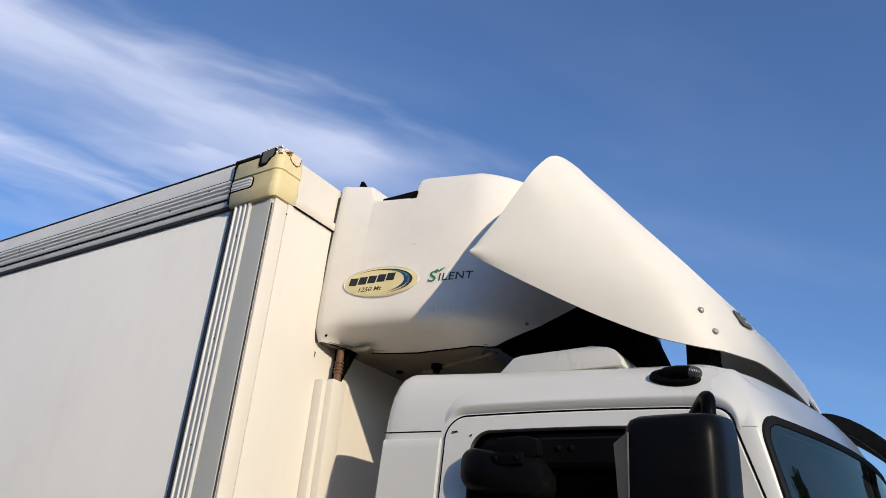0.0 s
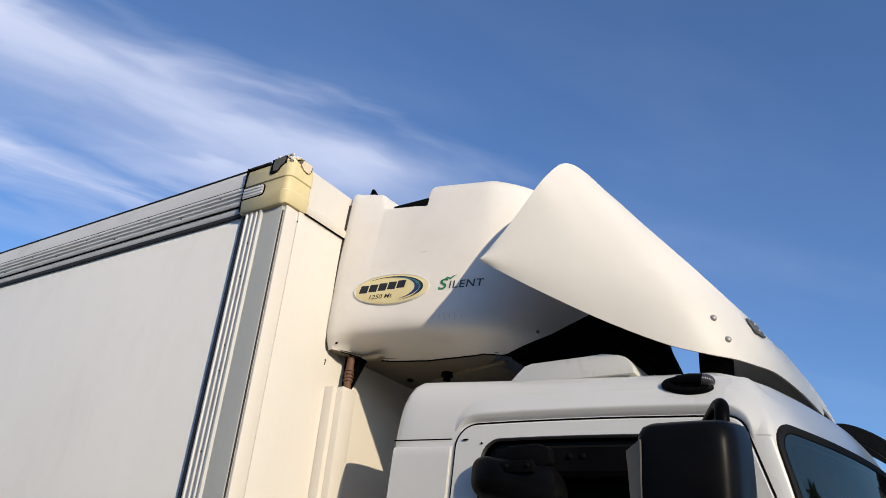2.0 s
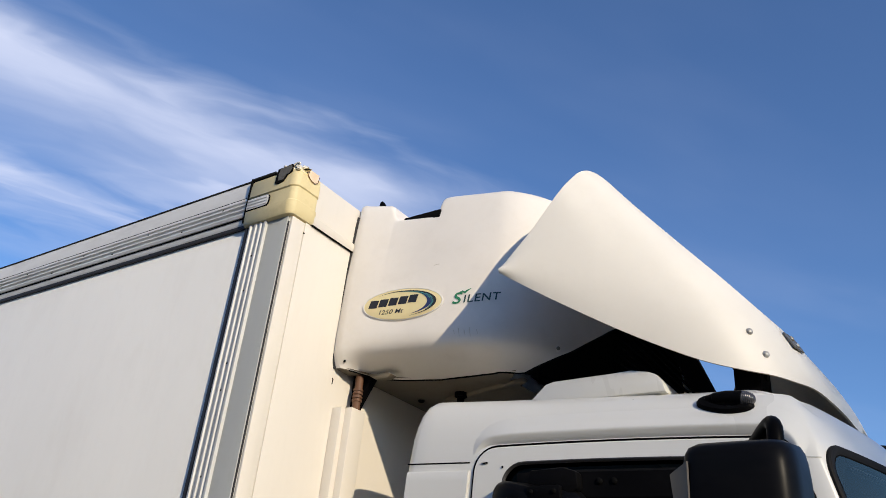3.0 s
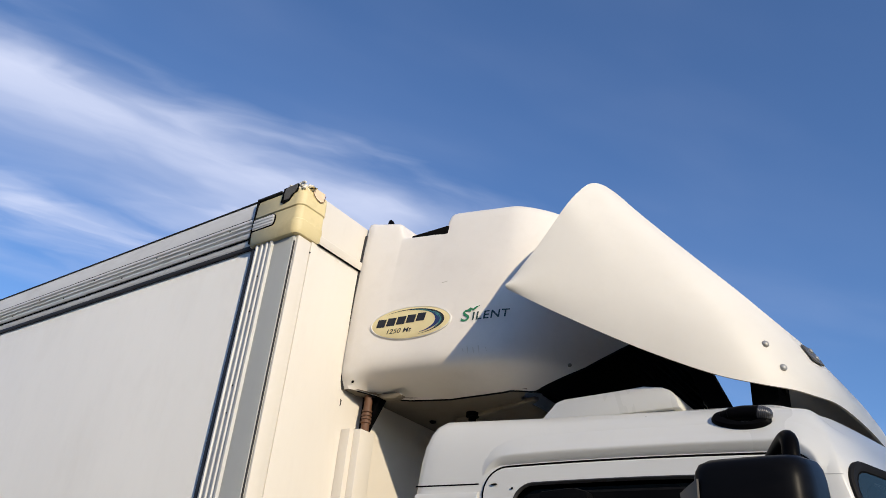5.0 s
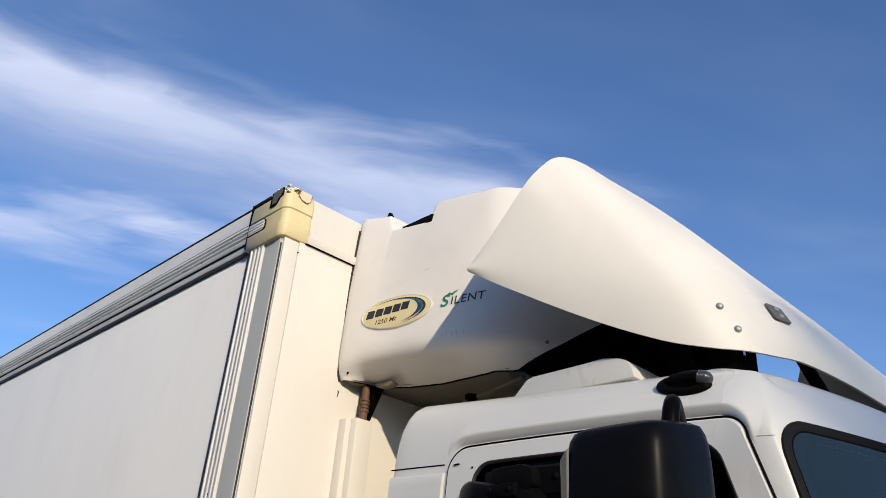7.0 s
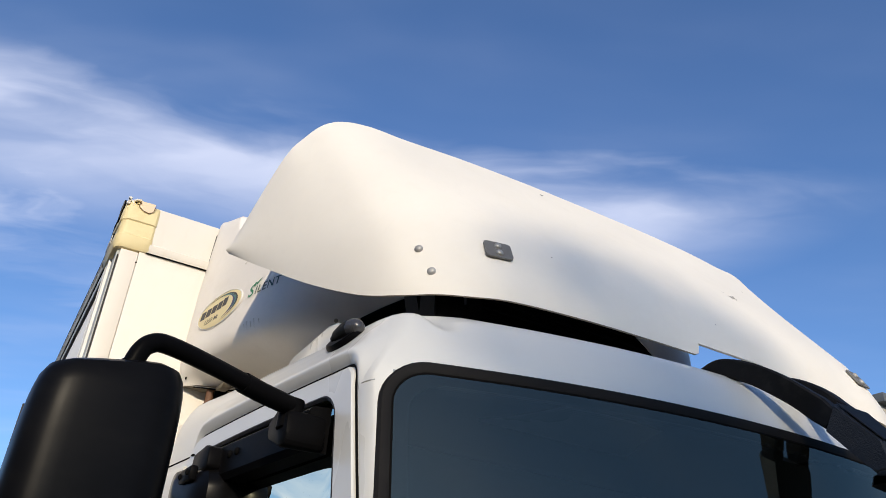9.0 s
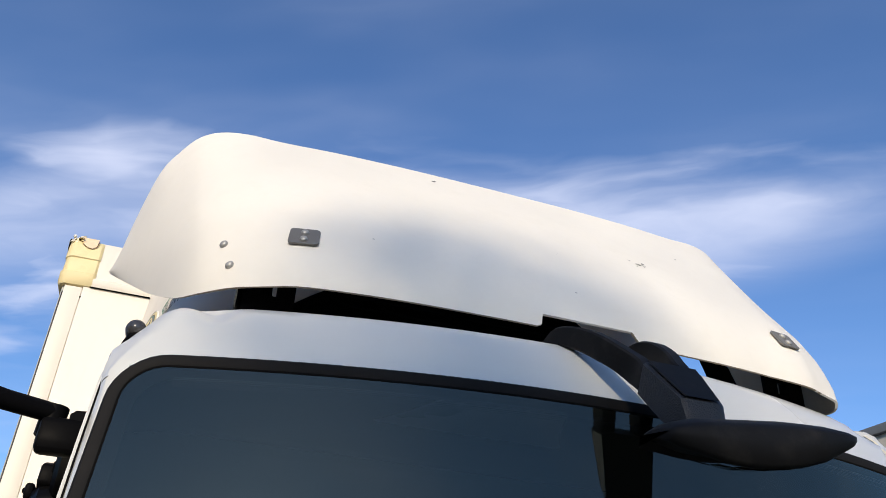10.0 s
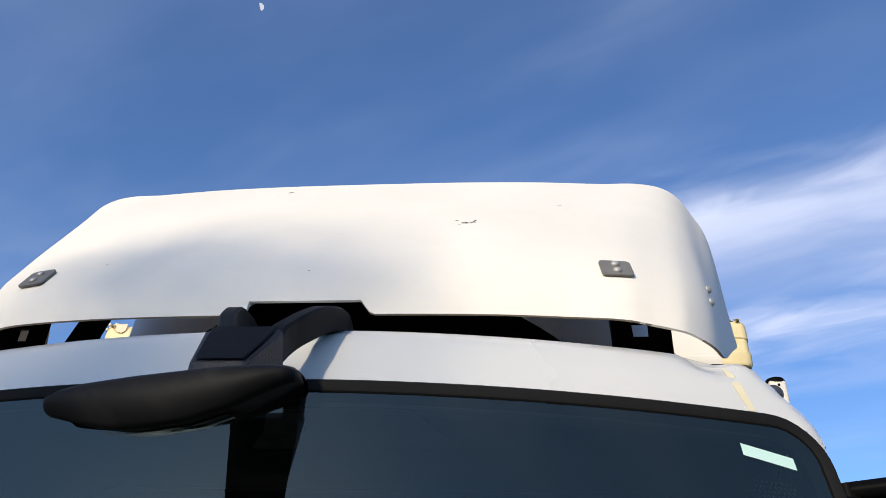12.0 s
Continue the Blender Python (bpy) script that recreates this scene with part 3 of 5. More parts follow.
def build_unit():
    zs = [2.776, 2.779, 2.783, 2.788, 2.793, 2.799, 2.805, 2.811, 2.818, 2.826, 2.836, 2.85, 2.868, 2.89, 2.92, 2.96, 3.03, 3.1, 3.2, 3.27, 3.31, 3.35, 3.37, 3.382, 3.391, 3.398, 3.402]
    ss = sorted(set(list(np.linspace(0, ARC[-1], 60)) + [float(np.interp(x, [p[0] for p in PLAN], ARC)) for x in (-1.646, -1.641, -1.636, -1.632, -1.628, -1.625, -1.622, -1.619, -1.616, -1.612, -1.608, -1.602, -1.596, -1.468, -1.464, -1.460, -1.4575, -1.455, -1.453, -1.451, -1.448, -1.445, -1.441, -1.436, -1.42)]))
    rows = []
    for z in zs:
        half = [unit_point(s, unit_foot(s) + (z - 2.776) * (3.402 - unit_foot(s)) / 0.626) for s in ss]
        rows.append([tuple(p) for p in half] + [(p.x, 2 * CY - p.y, p.z) for p in reversed(half[:-1])])
    # the top runs on to the middle, the bottom edge turns in to the seam
    inner = [(max(-1.772, p[0] - 0.0) if p[0] < -1.5 else -1.5 + (p[0] + 1.5) * 0.55, CY + (p[1] - CY) * 0.6, p[2] + 0.012) for p in rows[-1]]
    rows.append(inner)
    rows.append([(-1.6 + (p[0] + 1.6) * 0.2, CY + (p[1] - CY) * 0.1, p[2] + 0.004) for p in inner])
    bm = grid_mesh(rows)
    cover = part("cooling_unit", thicken(bm, 0.004), COVER, truck, "cream moulded cover of the refrigeration unit", sharp=50)
    # base pan with a raised ridge
    pan = []
    for f in (1.0, 0.93, 0.90, 0.0):
        half = []
        for s in ss:
            x, q, _ = unit_plan(s)
            o = unit_inset(x, 2.776)
            x = min(x, -1.165)
            half.append((-1.772 + (x + 1.772 - (o if x > -1.2 else 0)) * (f if f else 0.05), (q - o * 0.98) * (f if f else 0.02)))
        z = {1.0: 2.779, 0.93: 2.775, 0.90: 2.782, 0.0: 2.784}[f]
        pan.append([(x, CY - q, z) for x, q in half] + [(x, CY + q, z) for x, q in reversed(half[:-1])])
    part("base_pan", grid_mesh(pan), PAN, cover, "dirty cream base pan, colour darkened for the shade under the unit")
    path = [tuple(unit_point(s, unit_foot(s), 0.001) + Vector((0, 0.006, -0.001))) for s in ss[2:]]
    part("pan_seam", tube(path, 0.0026, 6), DARKGAP, cover)
    part("ridge", prism([(-1.60, 2.472), (-1.27, 2.381), (-1.235, 2.374), (-1.225, 2.388), (-1.25, 2.400), (-1.60, 2.498)], 2, 2.770, 2.785, 0.004), PAN, cover)
    # drain fitting under the pan
    bm = tube([(-1.511, 2.44, 2.785), (-1.511, 2.44, 2.768)], 0.022)
    tube([(-1.511, 2.44, 2.768), (-1.511, 2.44, 2.752)], 0.013, bm=bm)
    part("drain_fitting", bm, BLACK, cover, "black drain fitting")
    part("pan_bolt", dome((-1.70, 2.47, 2.782), (0, 0, -1), 0.012, 0.008), BLACK, cover)
    part("corner_screw", dome(tuple(unit_point(0.05, 2.797)), (0, -1, 0), 0.005, 0.003), DARKGAP, cover)
    for i, (x, h) in enumerate(((-1.345, 0.012), (-1.33, 0.020), (-1.312, 0.017), (-1.296, 0.022), (-1.274, 0.014))):
        s0 = float(np.interp(x, [p[0] for p in PLAN], ARC))
        part("drip_mark", tube([tuple(unit_point(s0, 2.868 + 0.006 * (i % 2), 0.0006)), tuple(unit_point(s0 + 0.004, 2.868 - h, 0.0006))], [0.0014, 0.0008], 5), DRIP, cover)
    part("paint_scratch", tube([tuple(unit_point(0.345, 3.108, 0.0005)), tuple(unit_point(0.365, 3.112, 0.0005))], 0.0008, 5), DRIP, cover)
    part("drain_plug", dome(tuple(unit_point(0.775, 2.836, -0.002)), (0.5, -0.75, -0.45), 0.011, 0.003), COVER, cover, "round plug in the cover")
    part("plug_hole", dome(tuple(unit_point(0.775, 2.836, 0.003)), (0.5, -0.75, -0.45), 0.006, 0.003), PAN, cover)
    # rubber gasket between the unit and the box
    gasket = []
    for z in zs:
        if z > 3.36:
            continue
        p = unit_point(0.0, z, 0.001)
        gasket.append((p.x - 0.004, p.y, p.z))
    bm = tube(gasket, 0.005, 8)
    part("gasket", bm, RUBBER, cover, "black rubber gasket")
    part("gasket", mirror_y(tube(gasket, 0.005, 8)), RUBBER, cover, "black rubber gasket")
    # bracket lug under the corner
    part("corner_lug", prism([(-1.70, 2.778), (-1.62, 2.778), (-1.60, 2.768), (-1.62, 2.758), (-1.68, 2.764)], 1, 2.16, 2.19, 0.003), PAN, cover)
    # the dark slot in the top notch and a lifting eye
    both("notch_slot", lambda: block(-1.614, -1.456, 2.140, 2.19, 3.312, 3.347, 0.004), DARKGAP, cover, "dark hand slot")
    both("notch_lip", lambda: block(-1.618, -1.452, 2.192, 2.215, 3.33, 3.366, 0.003), COVER, cover)
    part("lifting_eye", prism([(-1.822, 3.36), (-1.765, 3.36), (-1.775, 3.455), (-1.788, 3.495), (-1.803, 3.518), (-1.814, 3.516), (-1.819, 3.49)], 1, 2.225, 2.24, 0.003), BLACK, cover, "small black lifting eye")
    # condenser slats before a black sheet that paints in the shade inside
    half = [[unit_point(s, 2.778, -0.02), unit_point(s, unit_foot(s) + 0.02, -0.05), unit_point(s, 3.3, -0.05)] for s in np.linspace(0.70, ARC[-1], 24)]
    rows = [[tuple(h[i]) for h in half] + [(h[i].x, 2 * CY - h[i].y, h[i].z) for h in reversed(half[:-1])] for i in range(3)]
    part("condenser_opening", grid_mesh(rows), DARKGAP, cover, "black sheet standing for the shade inside the unit front")
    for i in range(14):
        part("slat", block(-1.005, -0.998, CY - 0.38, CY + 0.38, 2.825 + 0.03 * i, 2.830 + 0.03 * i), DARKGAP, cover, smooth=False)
    # solid black block: the shade under the unit front, put into its colour
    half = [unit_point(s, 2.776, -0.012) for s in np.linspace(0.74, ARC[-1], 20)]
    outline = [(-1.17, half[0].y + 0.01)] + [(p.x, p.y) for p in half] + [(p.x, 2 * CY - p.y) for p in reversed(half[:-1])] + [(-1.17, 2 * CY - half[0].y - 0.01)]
    part("pan_opening", prism(outline, 2, 2.772, 2.80), DARKGAP, cover, "black block standing for the shade under the unit front", smooth=False)
    return cover


unit = build_unit()

# ---- roof wind deflector ----
DEFL = smooth_path([(-0.345, 0.0, 2.661, -0.820, 0.0, 3.332), (-0.350, 0.20, 2.663, -0.824, 0.24, 3.334), (-0.362, 0.40, 2.665, -0.840, 0.46, 3.340),
                    (-0.385, 0.58, 2.665, -0.868, 0.64, 3.350), (-0.420, 0.66, 2.666, -0.888, 0.74, 3.363), (-0.460, 0.724, 2.668, -0.905, 0.815, 3.359),
                    (-0.520, 0.779, 2.672, -0.920, 0.868, 3.334), (-0.62, 0.826, 2.698, -0.938, 0.910, 3.283), (-0.78, 0.883, 2.770, -0.962, 0.948, 3.215),
                    (-0.96, 0.948, 2.868, -1.030, 0.985, 3.080), (-1.108, 1.010, 2.954, -1.104, 1.009, 2.972)], 6)
BELLY = [(0, 0), (0.05, 0.022), (0.15, 0.048), (0.27, 0.058), (0.5, 0.044), (0.75, 0.020), (0.9, 0.006), (1, 0)]


def deflector_point(row, v):
    bx, bq, bz, tx, tq, tz = row
    x, q, z = bx + (tx - bx) * v, bq + (tq - bq) * v, bz + (tz - bz) * v
    front = lerp_list([(0, 1), (0.62, 1), (0.78, 0.75), (0.86, 0.30), (0.95, 0.05), (1.02, 0)], bq)
    b = lerp_list(BELLY, v)
    side = (1 - front) * 0.010 * math.sin(math.pi * v)
    return x + b * front, q + side, z


def left_shift(q, w):
    """The left corner is squarer at its foot and a little narrower than the right: the offsets in x, half width and z."""
    f = lerp_list([(0, 0), (0.5, 0), (0.64, 0.6), (0.71, 1), (0.80, 0.8), (0.90, 0.25), (1.02, 0)], q) * max(0.0, 1 - w / 0.5)
    return 0.05 * f, -0.014 * lerp_list([(0, 0), (0.72, 0), (0.82, 0.8), (0.95, 1), (1.02, 0.9)], q) * min(1.0, 0.35 + w * 2), -0.02 * f


def build_deflector():
    vs = [0, 0.02, 0.045, 0.08, 0.12, 0.17, 0.22, 0.28, 0.34, 0.4, 0.46, 0.52, 0.58, 0.64, 0.7, 0.76, 0.82, 0.88, 0.93, 0.965, 0.985, 1.0]
    # columns run from the right tip over the front to the left tip; the slot for the mirror arm lies near the middle
    cols = [(r, 1) for r in reversed(DEFL)] + [(r, -1) for r in DEFL[1:]]
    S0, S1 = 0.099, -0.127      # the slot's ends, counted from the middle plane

    def front_row(q):
        a = abs(q)
        qs = [r[1] for r in DEFL]
        return np.array([np.interp(a, qs, [r[i] for r in DEFL]) if i != 1 else a for i in range(6)])

    pts = []
    for r, sgn in cols:
        q = r[1] * sgn
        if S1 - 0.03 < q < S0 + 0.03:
            continue
        pts.append((q, r, sgn, 0.0))
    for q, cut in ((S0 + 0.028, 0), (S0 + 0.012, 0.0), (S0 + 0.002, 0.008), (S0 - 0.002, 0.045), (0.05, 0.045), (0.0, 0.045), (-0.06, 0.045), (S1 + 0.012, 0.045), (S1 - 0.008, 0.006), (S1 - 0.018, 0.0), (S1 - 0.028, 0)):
        row = front_row(q)
        pts.append((q, row, 1 if q >= 0 else -1, cut))
    # keep order: by outline position
    right = [p for p in pts if p[0] > 0.3]
    mid = sorted([p for p in pts if abs(p[0]) <= 0.3], key=lambda p: -p[0])
    left = [p for p in pts if p[0] < -0.3]
    order = right + mid + left
    rows = []
    for v in vs:
        line = []
        for q, r, sgn, cut in order:
            w = cut + (1 - cut) * v if cut else v
            x, qq, z = deflector_point(r, w)
            # a shallow press-dent between the right plate and the middle
            d = math.exp(-(((q - 0.36) / 0.13) ** 2 + ((w - 0.42) / 0.20) ** 2))
            if sgn < 0:
                x, qq, z = (a + b for a, b in zip((x, qq, z), left_shift(r[1], w)))
            line.append((x - 0.010 * d, CY - sgn * qq, z - 0.006 * d))
        rows.append(line)
    bm = thicken(grid_mesh(rows), 0.006)
    bm.normal_update()
    for f in bm.faces:
        c = f.calc_center_median()
        f.material_index = 1 if f.normal.dot(c - Vector((-1.0, CY, 2.6))) < 0 else 0
    sheet = part("wind_deflector", bm, CREAM, truck, "cream glass-fibre roof wind deflector", sharp=45)
    sheet.data.materials.append(RAWGRP)

    def on(q, v):
        row = front_row(q)
        x, qq, z = deflector_point(row, v)
        if q < 0:
            x, qq, z = (a + b for a, b in zip((x, qq, z), left_shift(row[1], v)))
        return Vector((x, CY - (1 if q >= 0 else -1) * qq, z))

    def normal_at(q, v):
        n = (on(q + 0.02, v) - on(q - 0.02, v)).cross(on(q, v + 0.03) - on(q, v - 0.03)).normalized()
        return n if n.x > 0 else -n

    # fixing plates, each with two bolts
    for sgn in (1, -1):
        c, n = on(sgn * 0.587, 0.189), normal_at(sgn * 0.587, 0.189)
        up = (Vector((0, 0, 1)) - n * n.z).normalized()
        along = up.cross(n)
        m = Matrix((along, up, n)).transposed().to_4x4()
        m.translation = c + n * 0.0035
        bm = prism(rounded(-0.031, 0.031, -0.029, 0.029, 0.009, 4), 2, -0.002, 0.002)
        bmesh.ops.transform(bm, matrix=m, verts=bm.verts)
        plate = part("fixing_plate", bm, STEEL, sheet, "weathered grey steel fixing plate")
        for d in (0.013, -0.013):
            part("bolt", dome(c + n * 0.0055 + up * d, n, 0.0085, 0.006), BOLT, plate)
    # pairs of side bolts
    for sgn, x, q, z in ((1, -0.503, 0.748, 2.782), (1, -0.463, 0.733, 2.728), (-1, -0.608, 0.782, 2.836), (-1, -0.588, 0.772, 2.790)):
        best = None
        for r in DEFL:
            for v in np.linspace(0.02, 0.40, 40):
                p = list(deflector_point(r, v))
                if sgn < 0:
                    p = [a + b for a, b in zip(p, left_shift(r[1], v))]
                d = (p[0] - x) ** 2 + (p[1] - q) ** 2 + (p[2] - z) ** 2
                if best is None or d < best[0]:
                    best = (d, p)
        p = best[1]
        part("bolt", dome((p[0], CY - sgn * p[1], p[2]), (0.62, -sgn * 0.72, 0.3), 0.0095, 0.007), BOLT, sheet)
    # stone chips in the paint
    rnd = random.Random(11)
    spots = [(-0.268 + rnd.uniform(-0.020, 0.020), 0.505 + rnd.uniform(-0.022, 0.022), rnd.uniform(0.0016, 0.0038)) for _ in range(13)]
    spots += [(0.182, 0.915, 0.005), (0.178, 0.92, 0.004), (-0.47, 0.70, 0.003), (-0.475, 0.705, 0.002), (0.44, 0.24, 0.002), (0.0, 0.17, 0.0018), (-0.02, 0.42, 0.0015)]
    for q, v, r in spots:
        c, n = on(q, v), normal_at(q, v)
        m = n.to_track_quat("Z", "Y").to_matrix().to_4x4()
        m.translation = c + n * 0.0006
        bm = bmesh.new()
        k = [(r * rnd.uniform(0.5, 1.3) * math.cos(a) * 1.4, r * rnd.uniform(0.5, 1.3) * math.sin(a), 0) for a in [math.tau * i / 9 for i in range(9)]]
        bm.faces.new([bm.verts.new(p) for p in k])
        bmesh.ops.transform(bm, matrix=m, verts=bm.verts)
        part("stone_chip", bm, STEEL, sheet, smooth=False)
    # black supports between the roof and the sheet
    def bracket():
        bm = bmesh.new()
        for a in ((-0.505, -0.495, CY - 0.70, CY - 0.662, 2.60, 2.80), (-0.505, -0.495, CY - 0.628, CY - 0.59, 2.60, 2.80), (-0.505, -0.495, CY - 0.665, CY - 0.625, 2.715, 2.80), (-0.505, -0.495, CY - 0.665, CY - 0.625, 2.60, 2.685)):
            block(*a, bm=bm)
        block(-0.56, -0.495, CY - 0.705, CY - 0.695, 2.60, 2.80, bm=bm)
        return bm

    both("support_bracket", bracket, BLACK, sheet, "black steel support bracket", smooth=False)
    both("support_stay", lambda: prism([(-0.66, 2.60), (-0.60, 2.60), (-0.86, 3.22), (-0.90, 3.22)], 1, CY - 0.66, CY - 0.62), BLACK, sheet, "black steel stay")
    return sheet


deflector = build_deflector()

# ---- cab ----
SHOULDER = [(0.5, 0.0), (2.43, 0.0), (2.455, 0.003), (2.50, 0.012), (2.54, 0.027), (2.575, 0.052), (2.60, 0.082), (2.618, 0.125), (2.632, 0.21), (2.645, 0.34), (2.655, 0.50)]
BROW = [(0.5, -0.0), (1.2, 0.06), (1.45, 0.085), (2.455, -0.185), (2.50, -0.211), (2.54, -0.232), (2.575, -0.258), (2.60, -0.290), (2.618, -0.328), (2.632, -0.385), (2.645, -0.46), (2.655, -0.57)]
XR = -1.385


def shoulder(x, z):
    return lerp_list(SHOULDER, z) * lerp_list([(-1.38, 0.45), (-1.0, 0.8), (-0.6, 1.0)], x)


def side_q(x, z):
    """Half width of the cab's side at a station and height."""
    return 0.996 - 0.108 * (x + 1.372) + 0.05 * max(0.0, min(2.43 - z, 0.5)) - shoulder(x, z)


def front_x(q, z):
    bow = 0.15 * (abs(q) / 0.82) ** 2
    valley = 0.035 * math.exp(-((abs(q) - 0.735) / 0.028) ** 2) * max(0.0, min(1.0, (z - 2.54) / 0.04))
    return lerp_list(BROW, z) - bow - valley


def cab_outline(z):
    """Half plan outline at a height, from the middle of the front to the middle of the rear, as (x, q)."""
    squeeze = lerp_list(SHOULDER, z)
    soft = lerp_list([(2.43, 0.0), (2.47, 0.022), (2.52, 0.055), (2.60, 0.07)], z)      # the corner is rounder above the windscreen
    qf = 0.886 - max(0.0, squeeze - 0.012) * 1.1 - soft
    pts = [(front_x(q, z), q) for q in np.linspace(0, qf, 46)]
    a = np.array(pts[-1])
    xs = min(-0.455, a[0] - 0.05 + soft) - soft * 0.9
    e = np.array((xs, side_q(xs, z)))
    c = np.array((a[0] - 0.022, e[1] + 0.002))
    if soft > 0.01:
        u = np.array((front_x(qf, z) - front_x(qf - 0.01, z), 0.01))
        w = np.array((0.01, side_q(xs + 0.01, z) - side_q(xs, z)))
        k = np.linalg.solve(np.array((u, -w)).T, e - a)
        if k[0] > 0 and k[1] > 0:
            c = c + (a + u * k[0] - c) * min(1.0, (soft - 0.01) / 0.02)
    for t in np.linspace(0, 1, 10)[1:]:
        pts.append(tuple((1 - t) ** 2 * a + 2 * t * (1 - t) * c + t * t * e))
    rear = XR + squeeze * 0.2 + 0.03 * max(0, 2.43 - z) * -1
    for x in np.linspace(xs, rear + 0.035, 26)[1:]:
        pts.append((x, side_q(x, z)))
    q0 = pts[-1][1]
    for i in range(1, 6):
        w = radians(18 * i)
        pts.append((rear + 0.035 - 0.035 * math.sin(w), q0 - 0.035 + 0.035 * math.cos(w)))
    for q in np.linspace(q0 - 0.035, 0, 7)[1:]:
        pts.append((rear, q))
    return pts


def front_at(q, z, lift=0.0):
    """A place on the cab's front surface, lifted off it."""
    p = Vector((front_x(q, z), CY - q, z))
    du = Vector((front_x(q + 0.01, z) - front_x(q - 0.01, z), -0.02, 0))
    dv = Vector((front_x(q, z + 0.01) - front_x(q, z - 0.01), 0, 0.02))
    n = du.cross(dv).normalized()
    n = n if n.x > 0 else -n
    return tuple(p + n * lift)


def side_at(x, z, lift=0.0):
    """A place on the cab's right side."""
    return (x, CY - side_q(x, z) - lift, z)


def corner_at(x, z, lift=0.0):
    """A place on the right side that follows the rounded front corner too."""
    if x < -0.47:
        return side_at(x, z, lift)
    o = cab_outline(z)[43:60][::-1]
    xs, qs = [p[0] for p in o], [p[1] for p in o]
    d = Vector((0.012, float(np.interp(x + 0.006, xs, qs) - np.interp(x - 0.006, xs, qs))))
    n = Vector((-d.y, d.x)).normalized()
    return (x + n.x * lift, CY - float(np.interp(x, xs, qs)) - n.y * lift, z)


def door_lean(z):
    """How far the door's front edge leans forward below its top."""
    return float(np.interp(z, [1.5, 2.1, 2.42], [0.226, 0.106, 0.0]))


def door_at(x, z, lift=0.0):
    """A place on the door, whose top edge is slightly arched and whose front edge leans."""
    f = max(0.0, min(1.0, (x + 0.80) / 0.25))
    arch = 0.007 * max(0.0, 1 - ((x + 0.80) / 0.38) ** 2) * max(0.0, min(1.0, (z - 2.2) / 0.2))
    return corner_at(x + door_lean(z) * f, z + arch, lift)


WS = dict(x0=-0.855, x1=0.855, z0=1.47, z1=2.432)


def ws_ring(grow, lift, r=0.055):
    counts = dense_counts(rounded(WS["x0"], WS["x1"], WS["z0"], WS["z1"], 0.055, 9))
    return [(q, z, lift) for q, z in dense(rounded(WS["x0"] - grow, WS["x1"] + grow, WS["z0"] - grow, WS["z1"] + grow, r + grow, 9), counts)]


def ws_side(q, z, lift):
    """Windscreen coordinates: its sides spread towards the bottom."""
    q = q - 0.015 * max(0.0, q - 0.55)
    return front_at(q * (1.0 + 0.06 * (WS["z1"] - z)), z, lift)


def ws_across(q, z):
    """The windscreen coordinate of a place on the cab front."""
    q = q / (1.0 + 0.06 * (WS["z1"] - z))
    return (q - 0.00825) / 0.985 if q > 0.55 else q


def inside_ring(q, z, grow):
    x0, x1, z0, z1, r = WS["x0"] - grow, WS["x1"] + grow, WS["z0"] - grow, WS["z1"] + grow, 0.055 + grow
    if not (x0 < q < x1 and z0 < z < z1):
        return False
    dx, dz = max(x0 + r - q, q - (x1 - r), 0), max(z0 + r - z, z - (z1 - r), 0)
    return dx * dx + dz * dz < r * r


